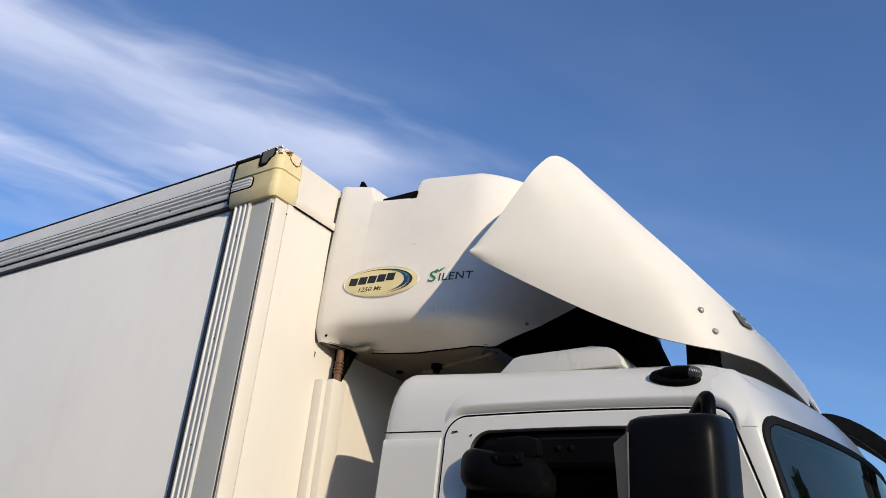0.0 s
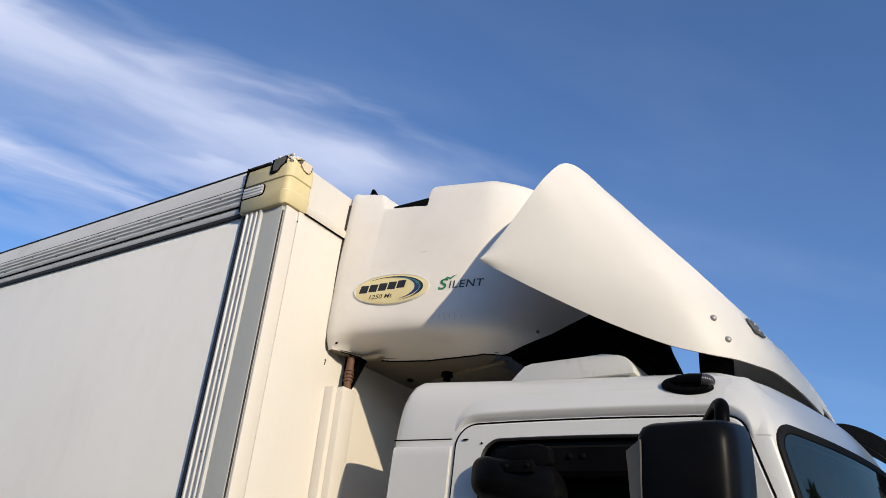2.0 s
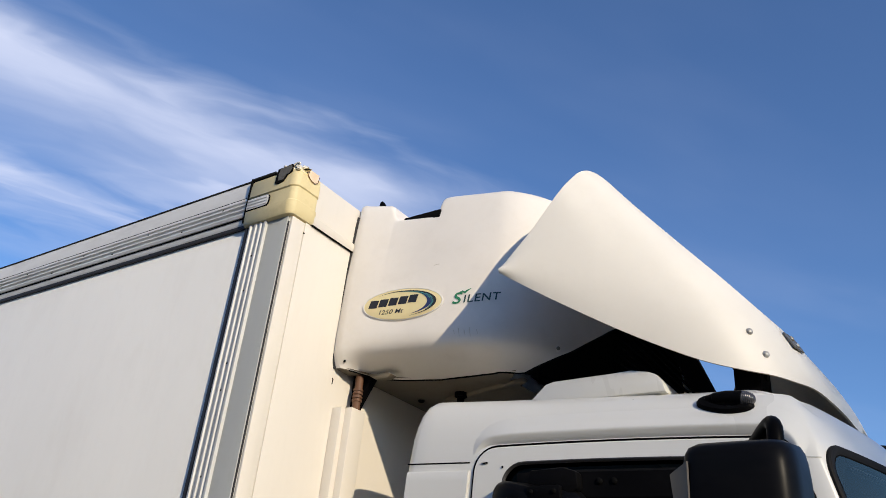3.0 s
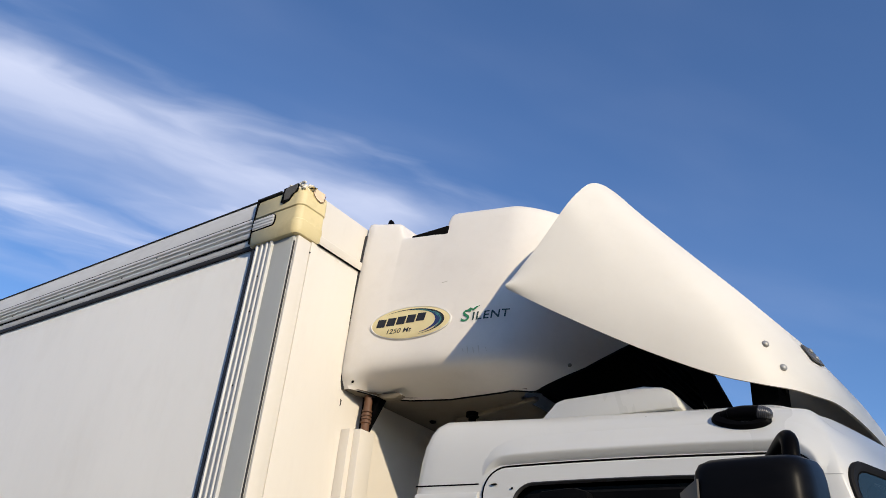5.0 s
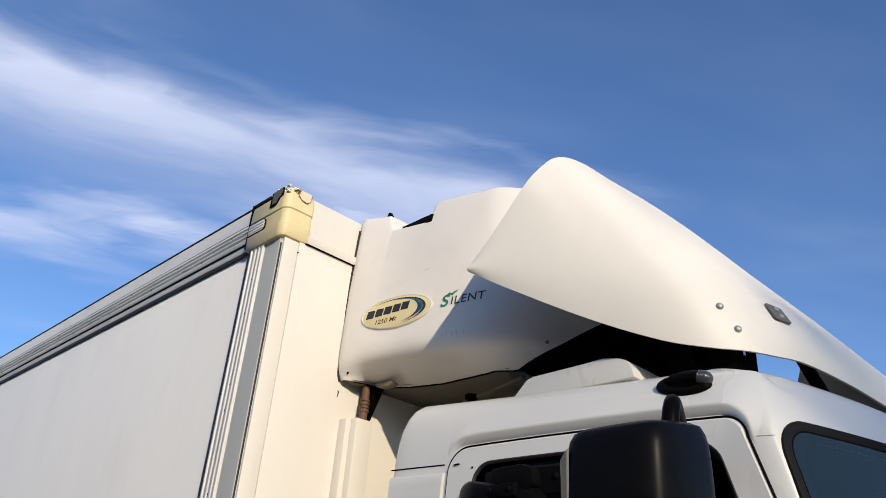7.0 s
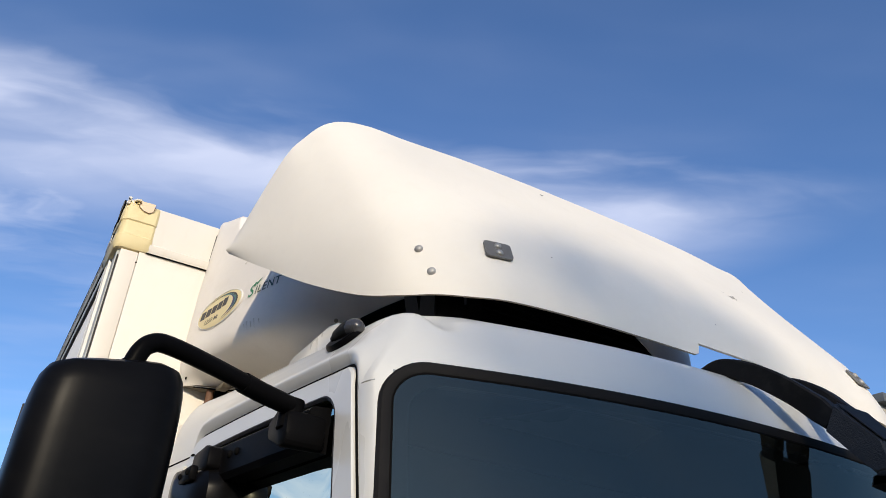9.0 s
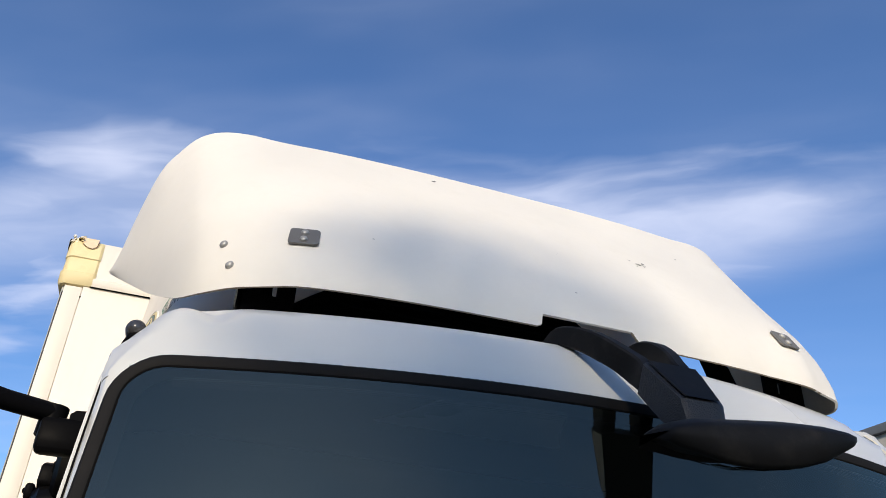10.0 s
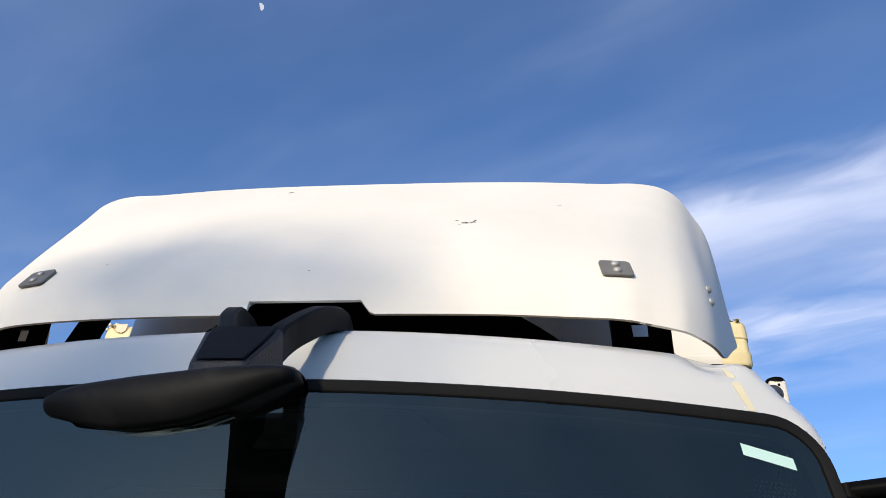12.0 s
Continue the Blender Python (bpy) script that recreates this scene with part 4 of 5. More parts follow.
def build_cab():
    zs = [0.55, 0.8, 1.1, 1.35] + list(np.arange(1.41, 2.43, 0.03)) + [2.43, 2.445, 2.455, 2.47, 2.485, 2.50, 2.52, 2.54, 2.558, 2.575, 2.588, 2.60, 2.61, 2.618, 2.625, 2.632, 2.638, 2.645, 2.65, 2.655]

    def shell(inset, top):
        rows = []
        for z in zs:
            o = cab_outline(z)
            if inset:
                o = [(x - inset if i < 50 else (x + inset if x < -1.33 else x), max(0, q - inset) if i > 50 else q * (1 - inset)) for i, (x, q) in enumerate(o)]
            zz = z - (inset if z > 2.4 else 0)
            rows.append([(x, CY - q, zz) for x, q in o] + [(x, CY + q, zz) for x, q in reversed(o[1:-1])])
        mid = [((p[0] + 0.8) * 0.6 - 0.8, CY + (p[1] - CY) * 0.6, rows[-1][0][2] + top) for p in rows[-1]]
        rows.append(mid)
        rows.append([(-0.8 + (p[0] + 0.8) * 0.05, CY + (p[1] - CY) * 0.05, p[2] + 0.003) for p in mid])

        def keep(i, j):
            w = len(rows[0])
            c = [sum(rows[a][b % w][k] for a in (i, i + 1) for b in (j, j + 1)) / 4 for k in range(3)]
            q = CY - c[1]
            if c[0] > -0.45 and c[2] < 2.47 and inside_ring(ws_across(q, c[2]), c[2], 0.014):
                return False
            if abs(q) > 0.7 and -1.12 < c[0] < -0.452 + door_lean(c[2]) and 1.56 < c[2] < 2.44:
                return False
            return True

        return grid_mesh(rows, closed=True, keep=keep)

    cab = part("cab", shell(0, 0.006), CAB, truck, "white painted day cab", sharp=60)
    part("cab_lining", shell(0.03, 0.0), LINING, cab, "dark cab lining")

    # windscreen: rubber surround, glass, dark printed band with dots
    # every ring has the same count of points
    rub = [ws_ring(0.030, 0.0), ws_ring(0.0285, 0.005), ws_ring(0.024, 0.008), ws_ring(0.016, 0.0075), ws_ring(0.009, 0.004), ws_ring(0.0075, 0.001)]
    part("windscreen_rubber", ring_strip(rub, ws_side), SURROUND, cab, "black rubber windscreen surround")
    edge = [ws_ring(0.0085, 0.0045), ws_ring(0.0065, 0.0042), ws_ring(0.0055, 0.0032), ws_ring(0.005, 0.0)]
    part("glass_edge", ring_strip(edge, ws_side), DARKGAP, cab, "black edge of the windscreen glass")
    rows = []
    for z in np.linspace(WS["z0"] - 0.007, WS["z1"] + 0.007, 26):
        rows.append([ws_side(q, z, 0.003) for q in np.linspace(-0.862, 0.862, 44)])
    screen = part("windscreen", grid_mesh(rows), GLASS, cab, "tinted windscreen reflecting the sky")
    screen.visible_shadow = False
    part("printed_band", ring_strip([ws_ring(0.0085, 0.0012), ws_ring(-0.018, 0.0012, 0.07)], ws_side), DARKGAP, screen, "black printed edge band")
    bm = bmesh.new()
    for r in range(6):
        dz, size = 0.0130 + 0.0034 * r, 0.00150 - 0.00012 * r
        for i in range(440):
            q = -0.79 + (i + 0.5 * (r % 2)) * 1.58 / 440
            c = [ws_side(q + size * math.cos(a), WS["z1"] - dz + size * math.sin(a), 0.0020) for a in (0, 1.57, 3.14, 4.71)]
            bm.faces.new([bm.verts.new(p) for p in c])
    tagged(part("printed_dots", bm, DOTINK, screen, smooth=False), kind="stuff")
    bm = bmesh.new()
    for i in range(11):
        for j in range(14):
            q, z, size = 0.800 - 0.0075 * j + 0.00375 * (i % 2), 2.340 - 0.0075 * i, 0.0032 - 0.00012 * (j + i * 0.5)
            if (j - 0.6 * i) > 8 or size < 0.001:
                continue
            c = [ws_side(-q + size * math.cos(a), z + size * math.sin(a), 0.0020) for a in (0, 1.57, 3.14, 4.71)]
            bm.faces.new([bm.verts.new(p) for p in c])
    tagged(part("corner_dots", bm, DOTINK, screen, smooth=False), kind="stuff")
    # paper sticker behind the glass, in the left corner
    bm = bmesh.new()
    rows = [[ws_side(-q, z - 0.20 * (q - 0.74), 0.0036) for q in np.linspace(0.738, 0.818, 6)] for z in (2.380, 2.400)]
    part("window_sticker", grid_mesh(rows), STICKER, screen, "pale green paper strip")

    # dried drip from the roof seam
    rows = [[front_at(-0.758 - 0.16 * (2.60 - z) + d * w, z, 0.0012) for d in (-1, 0, 1)] for z, w in ((2.57, 0.002), (2.55, 0.006), (2.52, 0.008), (2.49, 0.007), (2.466, 0.005))]
    part("drip_stain", grid_mesh(rows), STAIN, cab, "yellowed drip stain")

    # doors with window, seal, gutter
    outer = rounded(-1.166, -0.403, 0.80, 2.463, (0.045, 0.058, 0.03, 0.03), 8)
    inner = rounded(-1.085, -0.468, 1.58, 2.419, (0.045, 0.052, 0.03, 0.03), 8)
    outs, ins = dense_counts(outer, 0.05), dense_counts(inner, 0.05)

    def door():
        a, b = dense(outer, outs), dense(inner, outs)
        rings = [[(x, z, -0.002) for x, z in a], [(x, z, 0.005) for x, z in a]]
        rings.append([(x * 0.995 - 0.0045, z + (0.004 if z < 1.5 else -0.004), 0.008) for x, z in a])
        rings.append([(x, z, 0.008) for x, z in b])
        rings.append([(x, z, 0.0) for x, z in b])
        return ring_strip(rings, door_at)

    for k, d in enumerate(both("door", door, CAB, cab, "white cab door")):
        fix = mirror_y if k else (lambda b: b)
        path = [door_at(x, z, 0.0004) for x, z in dense(rounded(-1.170, -0.399, 0.80, 2.467, (0.049, 0.062, 0.03, 0.03), 8), outs)]
        part("door_seal", fix(tube(path + path[:1], 0.0029, 6, caps=False)), DARKGAP, d, "dark door gap")
        path = [door_at(x, z, 0.003) for x, z in dense(inner, ins)]
        part("window_seal", fix(tube(path + path[:1], 0.006, 6, caps=False)), RUBBER, d)
        rows = [[door_at(x, z, -0.012) for x in np.linspace(-1.10, -0.452, 16)] for z in np.linspace(1.57, 2.432, 12)]
        pane = part("side_window", fix(grid_mesh(rows)), SIDEGLASS, d, "dark tinted side window")
        pane.visible_shadow = False
    part("door_chip", prism([(-1.145, 2.424), (-1.128, 2.425), (-1.128, 2.4225), (-1.14, 2.4215)], 1, CY - side_q(-1.14, 2.42) - 0.0125, CY - side_q(-1.14, 2.42) - 0.004), DARKGAP, cab)
    part("door_chip", dome((-1.085, CY - side_q(-1.085, 2.41) - 0.010, 2.412), (0, -1, 0), 0.003, 0.002, sides=7), DARKGAP, cab)

    # rain gutter over the door: a soft overhanging lip that runs round the front corner and dies out on the pillar
    def gutter():
        line = [(-1.170, 2.425, -1.0, 0.0), (-1.170, 2.432, -1.0, 0.0)]
        line += [(-1.121 - 0.049 * math.cos(w), 2.432 + 0.035 * math.sin(w), -math.cos(w), math.sin(w)) for w in np.linspace(0.3, 1.57, 7)]
        line += [(x, 2.467, 0.0, 1.0) for x in np.linspace(-1.09, -0.48, 30)]
        line += [(-0.461 + 0.062 * math.sin(w), 2.405 + 0.062 * math.cos(w), math.sin(w), math.cos(w)) for w in np.linspace(0, 1.57, 14)]
        line += [(-0.399, z, 1.0, 0.0) for z in (2.398, 2.385, 2.37)]
        rows = []
        for d, lift in ((0.0035, -0.0015), (0.008, 0.0025), (0.015, 0.0065), (0.021, 0.0098), (0.025, 0.0115), (0.028, 0.0121), (0.031, 0.0119), (0.036, 0.0105), (0.044, 0.0080), (0.055, 0.0045), (0.068, 0.0018), (0.080, 0.0002)):
            row = []
            for i, (x, z, dx, dz) in enumerate(line):
                f = min(1.0, max(0.0, (i - 1) / 9)) * min(1.0, (len(line) - 2 - i) / 14 if i < len(line) - 2 else 0.0)
                f = f * f * (3 - 2 * f)
                wide = d * (0.25 + 0.75 * f)
                row.append(door_at(x + dx * wide, z + dz * wide, 1.35 * lift * f - 0.001 * (1 - f)))
            rows.append(row)
        return grid_mesh(rows)

    both("rain_gutter", gutter, CAB, cab)
    # seam across the side behind the door
    both("side_seam", lambda: tube([side_at(x, 2.428, 0.0) for x in (-1.372, -1.30, -1.25, -1.21, -1.185)], 0.002, 6), DARKGAP, cab)
    def rear_panel():
        xs, zs_ = list(np.linspace(-1.364, -1.182, 9)), [1.0, 1.4, 1.8, 2.1, 2.3, 2.38, 2.400, 2.406]
        rows = [[side_at(xs[0] + 0.001, z, -0.002)] + [side_at(x, z, 0.010 if z < 2.403 else 0.007) for x in xs] + [side_at(xs[-1] - 0.001, z, -0.002)] for z in zs_]
        return grid_mesh(rows + [[(x, y + 0.012, 2.409) for x, y, z in rows[-1]]])

    both("rear_side_panel", rear_panel, CAB, cab)
    both("pillar_seam", lambda: tube([corner_at(x, 2.418, 0.0002) for x in np.linspace(-0.392, -0.350, 9)], 0.0011, 5), POST, cab)
    # low roof hatch
    bm = bmesh.new()
    a = [(-1.115, 2.626), (-1.055, 2.682), (-1.03, 2.688), (-0.80, 2.692), (-0.755, 2.686), (-0.730, 2.674), (-0.715, 2.655), (-0.708, 2.626)]
    part("roof_panel", prism(a, 1, CY - 0.81, CY + 0.81, 0.006), CAB, cab, "raised white roof panel")
    # side marker lamps on the roof edge
    def lamp_base():
        rows = []
        for f, h in ((1.0, 0.0), (1.0, 0.006), (0.92, 0.012), (0.6, 0.014)):
            rows.append([(-0.546 + 0.067 * f * math.cos(w), CY - 0.869 + 0.022 * f * math.sin(w) * 0.9 - h * 0.75, 2.555 + 0.026 * f * math.sin(w) + h * 0.65 - 0.02 * math.cos(w) * 0.4) for w in [math.tau * i / 24 for i in range(24)]])
        return grid_mesh(rows, closed=True)

    def lamp_body():
        path = [(-0.592, CY - 0.872, 2.566), (-0.586, CY - 0.873, 2.569), (-0.572, CY - 0.874, 2.571), (-0.570, CY - 0.874, 2.571), (-0.540, CY - 0.875, 2.571), (-0.505, CY - 0.874, 2.567)]
        return tube([Vector(p) for p in path], [0.006, 0.0125, 0.0130, 0.0155, 0.0172, 0.0184], 16)

    def lamp_lens():
        path = smooth_path([(-0.506, CY - 0.874, 2.567), (-0.496, CY - 0.873, 2.565), (-0.485, CY - 0.872, 2.562), (-0.4755, CY - 0.871, 2.559)], 8)
        k = len(path) - 1
        return tube(path, [0.0186 * math.sqrt(max(0.03, 1 - (i / k) ** 2.8)) * (1.0 if i % 3 else 0.95) for i in range(k + 1)], 18)

    bases = both("marker_lamp", lamp_base, BLACK, truck, "black roof-edge marker lamp with a clear lens")
    for k, b in enumerate(bases):
        fix = mirror_y if k else (lambda m: m)
        part("lamp_body", fix(lamp_body()), BLACK, b)
        part("lamp_lens", fix(lamp_lens()), LENS, b, "clear ribbed lens")
    # lower cab: bumper, grille bars, steps
    part("bumper", block(-0.25, 0.14, CY - 1.08, CY + 1.08, 0.38, 0.78, 0.05, 4), BLACK, cab, "black plastic bumper")
    part("engine_grille", block(0.055, 0.085, CY - 0.72, CY + 0.72, 0.86, 1.25, 0.02), BLACK, cab, "black grille")
    return cab


cab_shell = build_cab()


# ---- mirrors ----
def build_side_mirror():
    for k in (0, 1):
        fix = mirror_y if k else (lambda m: m)
        # housing: a deep rounded shell, flat to the rear
        rows = []
        sections = [(1.86, 0.55), (1.875, 0.80), (1.90, 0.94), (1.95, 1.0), (2.10, 1.0), (2.25, 0.998), (2.295, 0.99), (2.322, 0.972), (2.340, 0.94), (2.352, 0.88), (2.359, 0.74), (2.362, 0.45), (2.363, 0.15)]
        for z, f in sections:
            ring = []
            for i in range(40):
                w = math.tau * i / 40
                c, s = math.cos(w), math.sin(w)
                e = 0.30 if c < 0 else (0.62 if s > 0 else 0.42)
                x = math.copysign(abs(c) ** e, c) * (0.098 if c > 0 else 0.094)
                y = math.copysign(abs(s) ** (0.35 if c < 0 else 0.5), s) * 0.102
                drop = max(0.0, 1.77 - (1.717 + y * f)) * max(0.0, min(1.0, (z - 1.95) / 0.35))
                ring.append((-0.412 + x * f, 1.717 + y * f, z - 0.18 * drop))
            rows.append(ring)
        bm = grid_mesh(rows, closed=True)
        bmesh.ops.holes_fill(bm, edges=[e for e in bm.edges if e.is_boundary])
        head = part("side_mirror", fix(bm), SCUFFED, truck, "scuffed black plastic mirror housing")
        rows = [[(-0.484, 1.619, z + 0.008), (0.5 * (-0.494 + b[0]), 0.5 * (1.617 + b[1]), z - 0.002), (b[0], b[1], z - 0.004)] for z, b in ((2.292, (-0.526, 1.657)), (2.25, (-0.520, 1.652)), (2.187, (-0.513, 1.645)), (1.95, (-0.500, 1.632)))]
        part("mirror_rim", fix(thicken(grid_mesh(rows), 0.004)), STRIP, head, "grey edge strip")
        part("mirror_glass", fix(prism([(-0.5005, 2.290), (-0.4985, 2.290), (-0.4985, 1.96), (-0.5005, 1.96)], 1, 1.660, 1.794)), MIRROR, head)
        # arm: up out of the top, over and across to the pillar
        path = smooth_path([(-0.364, 1.732, 2.32), (-0.362, 1.735, 2.362), (-0.366, 1.750, 2.390), (-0.382, 1.784, 2.400), (-0.432, 1.888, 2.396), (-0.475, 1.970, 2.390), (-0.508, 2.032, 2.390)], 7)
        arm = part("mirror_arm", fix(tube(path, 0.0145, 14)), BLACK, head, "black tubular mirror arm")
        part("arm_sleeve", fix(tube([(-0.449, 1.918, 2.394), (-0.468, 1.955, 2.391), (-0.503, 2.022, 2.390)], 0.0175, 12)), BLACK, arm)
        part("arm_boot", fix(tube([(-0.364, 1.732, 2.325), (-0.362, 1.733, 2.357)], [0.019, 0.016], 12)), BLACK, arm)
        # pillar bracket
        bm = prism([(-0.578, 2.344), (-0.512, 2.318), (-0.482, 2.316), (-0.476, 2.335), (-0.482, 2.378), (-0.54, 2.394), (-0.582, 2.376)], 1, 2.012, 2.088, 0.010)
        mount = part("mirror_mount", fix(bm), BLACK, head, "black mirror bracket on the door pillar")
        part("mount_collar", fix(tube([(-0.509, 2.028, 2.402), (-0.507, 2.026, 2.35)], 0.0215, 14)), BLACK, mount)
        # kerb mirror over the door window with its stay
        rows = []
        for f, y in ((0.30, 1.930), (0.75, 1.937), (0.94, 1.952), (1.0, 1.975), (1.0, 2.012), (0.95, 2.026), (0.85, 2.03)):
            rows.append([((-0.968 + (x + 0.968) * f), y + 0.035 + 0.06 * (x + 0.968), 2.305 - 0.13 * (x + 0.968) + (z - 2.305) * f) for x, z in rounded(-1.094, -0.842, 2.246, 2.360, 0.042, 6)])
        bm = grid_mesh(rows, closed=True)
        bmesh.ops.holes_fill(bm, edges=[e for e in bm.edges if e.is_boundary])
        kerb = part("kerb_mirror", fix(bm), SCUFFED, truck, "black wide-angle mirror beside the door window")
        part("clamp_plate", fix(block(-0.985, -0.895, 1.962, 1.98, 2.318, 2.350, 0.006)), BLACK, kerb)
        for dx in (-0.97, -0.91):
            part("clamp_screw", fix(dome((dx, 1.961, 2.335), (0, -1, 0), 0.006, 0.004, sides=8)), DARKGAP, kerb)
        part("kerb_bracket", fix(prism([(-1.00, 2.345), (-0.99, 2.392), (-0.90, 2.396), (-0.865, 2.385), (-0.86, 2.345), (-0.90, 2.325)], 1, 1.985, 2.025, 0.006)), BLACK, kerb)
        # the long black beam over the door window that carries both mirrors
        rows = []
        for x in np.linspace(-1.045, -0.49, 14):
            y, f = CY - side_q(x, 2.36), min(1.0, (x + 1.06) / 0.10)
            rows.append([(x, y + 0.005, 2.398), (x, y - 0.028 * f, 2.396), (x, y - 0.036 * f, 2.389), (x, y - 0.038 * f, 2.330), (x, y - 0.030 * f, 2.318), (x, y + 0.005, 2.316)])
        bm = grid_mesh(rows, closed=True)
        bmesh.ops.holes_fill(bm, edges=[e for e in bm.edges if e.is_boundary])
        beam = part("mirror_beam", fix(bm), BLACK, kerb, "black beam over the door window")
        for x in (-0.82, -0.785, -0.615):
            part("beam_bolt", fix(dome((x, CY - side_q(x, 2.36) - 0.038, 2.366), (0, -1, 0), 0.008, 0.005, sides=10)), DARKGAP, beam)


build_side_mirror()


def build_front_mirror():
    # housing: a shallow scoop across the cab front, its mirror face turned down to the road
    top = [(2.856, 2.322), (2.862, 2.328), (2.870, 2.333), (2.90, 2.341), (3.04, 2.353), (3.12, 2.355), (3.147, 2.352), (3.156, 2.346)]
    crease = [(2.856, 2.314), (2.883, 2.318), (3.04, 2.329), (3.126, 2.335), (3.156, 2.338)]
    foot = [(2.856, 2.303), (2.862, 2.299), (2.870, 2.294), (2.90, 2.286), (2.931, 2.278), (2.97, 2.273), (3.00, 2.275), (3.045, 2.281), (3.09, 2.295), (3.125, 2.313), (3.145, 2.323), (3.156, 2.329)]
    bulk = [(2.856, 0.78), (2.862, 0.94), (2.876, 1.02), (2.91, 1.14), (2.97, 1.2), (3.08, 1.12), (3.12, 1.0), (3.147, 0.84), (3.156, 0.62)]
    rows, lip = [], []
    for y in [2.856, 2.859, 2.864, 2.871, 2.881] + list(np.linspace(2.895, 3.10, 24)) + [3.115, 3.128, 3.140, 3.149, 3.156]:
        t, c, f, b = (lerp_list(k, y) for k in (top, crease, foot, bulk))
        m = 0.058 + 0.11 * (y - 2.86)
        ring = [(m - 0.036 * b, t + 0.002 * b), (m - 0.010 * b, t + 0.004 * b), (m + 0.018 * b, t), (m + 0.040 * b, c + (t - c) * 0.45), (m + 0.050 * b, c), (m + 0.049 * b, c + (f - c) * 0.5),
                (m + 0.042 * b, f + (c - f) * 0.10), (m + 0.036 * b, f), (m + 0.028 * b, f + 0.002), (m - 0.045 * b, f + 0.030 * b), (m - 0.052 * b, f + (t - f) * 0.45)]
        rows.append([(x, y, z) for x, z in ring])
        lip.append(((m + 0.026 * b, y, f + 0.0015), (m - 0.043 * b, y, f + 0.0285 * b), b))
    bm = grid_mesh(rows, closed=True)
    bmesh.ops.holes_fill(bm, edges=[e for e in bm.edges if e.is_boundary])
    head = part("front_mirror", bm, MATT, truck, "black front-view mirror over the windscreen", sharp=55)
    rows = []
    for a, b, k in lip[9:-7]:
        rows.append([tuple(np.array(a) + (np.array(b) - np.array(a)) * u + np.array((-0.3, 0, -1.0)) * 0.006 * k * math.sin(math.pi * u)) for u in np.linspace(0.08, 0.75, 9)])
    part("front_mirror_glass", grid_mesh(rows), SHELLGLOSS, head, "glossy black lower shell of the mirror")
    # the arm: two deep curved legs from the roof edge to a stout knuckle
    for y0, y1 in ((2.912, 2.9635), (3.089, 3.0485)):
        path = smooth_path([(-0.385, y0, 2.602), (-0.345, y0, 2.618), (-0.295, y0, 2.618), (-0.235, y0 + (y1 - y0) * 0.25, 2.592), (-0.175, y0 + (y1 - y0) * 0.6, 2.547), (-0.130, y1, 2.502), (-0.098, y1, 2.468)], 6)
        rows = []
        for i, p in enumerate(path):
            a, b = path[max(i - 1, 0)], path[min(i + 1, len(path) - 1)]
            t = (Vector(b) - Vector(a)).normalized()
            n = Vector((-t.z, 0, t.x))
            n = n if n.z > 0 else -n
            h = lerp_list([(0, 0.012), (0.25, 0.020), (0.6, 0.024), (0.85, 0.025), (1, 0.020)], i / (len(path) - 1))
            c = Vector(p)
            rows.append([tuple(c + n * h * u + Vector((0, 0.0145 * v, 0))) for u, v in ((1, -0.70), (1, 0.70), (0.84, 1), (-0.84, 1), (-1, 0.70), (-1, -0.70), (-0.84, -1), (0.84, -1))])
        bm = grid_mesh(rows, closed=True)
        bmesh.ops.holes_fill(bm, edges=[e for e in bm.edges if e.is_boundary])
        part("mirror_leg", bm, MATT, head, "curved black mirror leg")
        # rubber foot under the leg where it meets the roof edge
        part("leg_foot", block(-0.345, -0.295, y0 - 0.013, y0 + 0.013, 2.575, 2.604, 0.005), MATT, head)
    # knuckle: grained side cheeks and skirt, smooth sloping face
    cheek = [(-0.088, 2.500), (-0.016, 2.414), (-0.008, 2.362), (-0.034, 2.356), (-0.074, 2.402), (-0.116, 2.452)]
    mid = (2.9475 + 3.064) / 2
    rows = []
    for f, squeeze in ((0.0, 0.90), (0.06, 0.97), (0.14, 1.0), (0.86, 1.0), (0.94, 0.97), (1.0, 0.90)):
        cx, cz = sum(p[0] for p in cheek) / 6, sum(p[1] for p in cheek) / 6
        row = []
        for x, z in cheek:
            narrow = lerp_list([(2.35, 0.60), (2.414, 0.70), (2.50, 1.0)], z) if x > -0.03 else lerp_list([(2.35, 0.86), (2.46, 1.0)], z)
            row.append((cx + (x - cx) * squeeze, mid + (f - 0.5) * 0.1165 * narrow, cz + (z - cz) * squeeze))
        rows.append(row)
    bm = grid_mesh(rows, closed=True)
    bmesh.ops.holes_fill(bm, edges=[e for e in bm.edges if e.is_boundary])
    knuckle = part("mirror_knuckle", bm, GRAINED, head, "grained black mirror knuckle", sharp=25)
    rows = [[(x, mid - w, z), (x + 0.001, mid - w + 0.002, z + 0.001), (x + 0.001, mid + w - 0.002, z + 0.001), (x, mid + w, z)] for x, z, w in ((-0.085, 2.500, 0.0495), (-0.050, 2.458, 0.0425), (-0.016, 2.4175, 0.034))]
    part("knuckle_cover", grid_mesh(rows), MATT, knuckle, "smooth cover")


build_front_mirror()

# ---- lettering on the cooling unit ----
def arc_of(x):
    return float(np.interp(x, [p[0] for p in PLAN], ARC))


def wrap(bm, s0, z0, slope, lift):
    """Lay a flat drawing (x along, y up) on the unit's side; slope turns it."""
    c, s = math.cos(slope), math.sin(slope)
    for v in bm.verts:
        a, b, h = v.co.x * c - v.co.y * s, v.co.x * s + v.co.y * c, v.co.z
        v.co = unit_point(s0 + a, z0 + b, lift + h)
    return bm


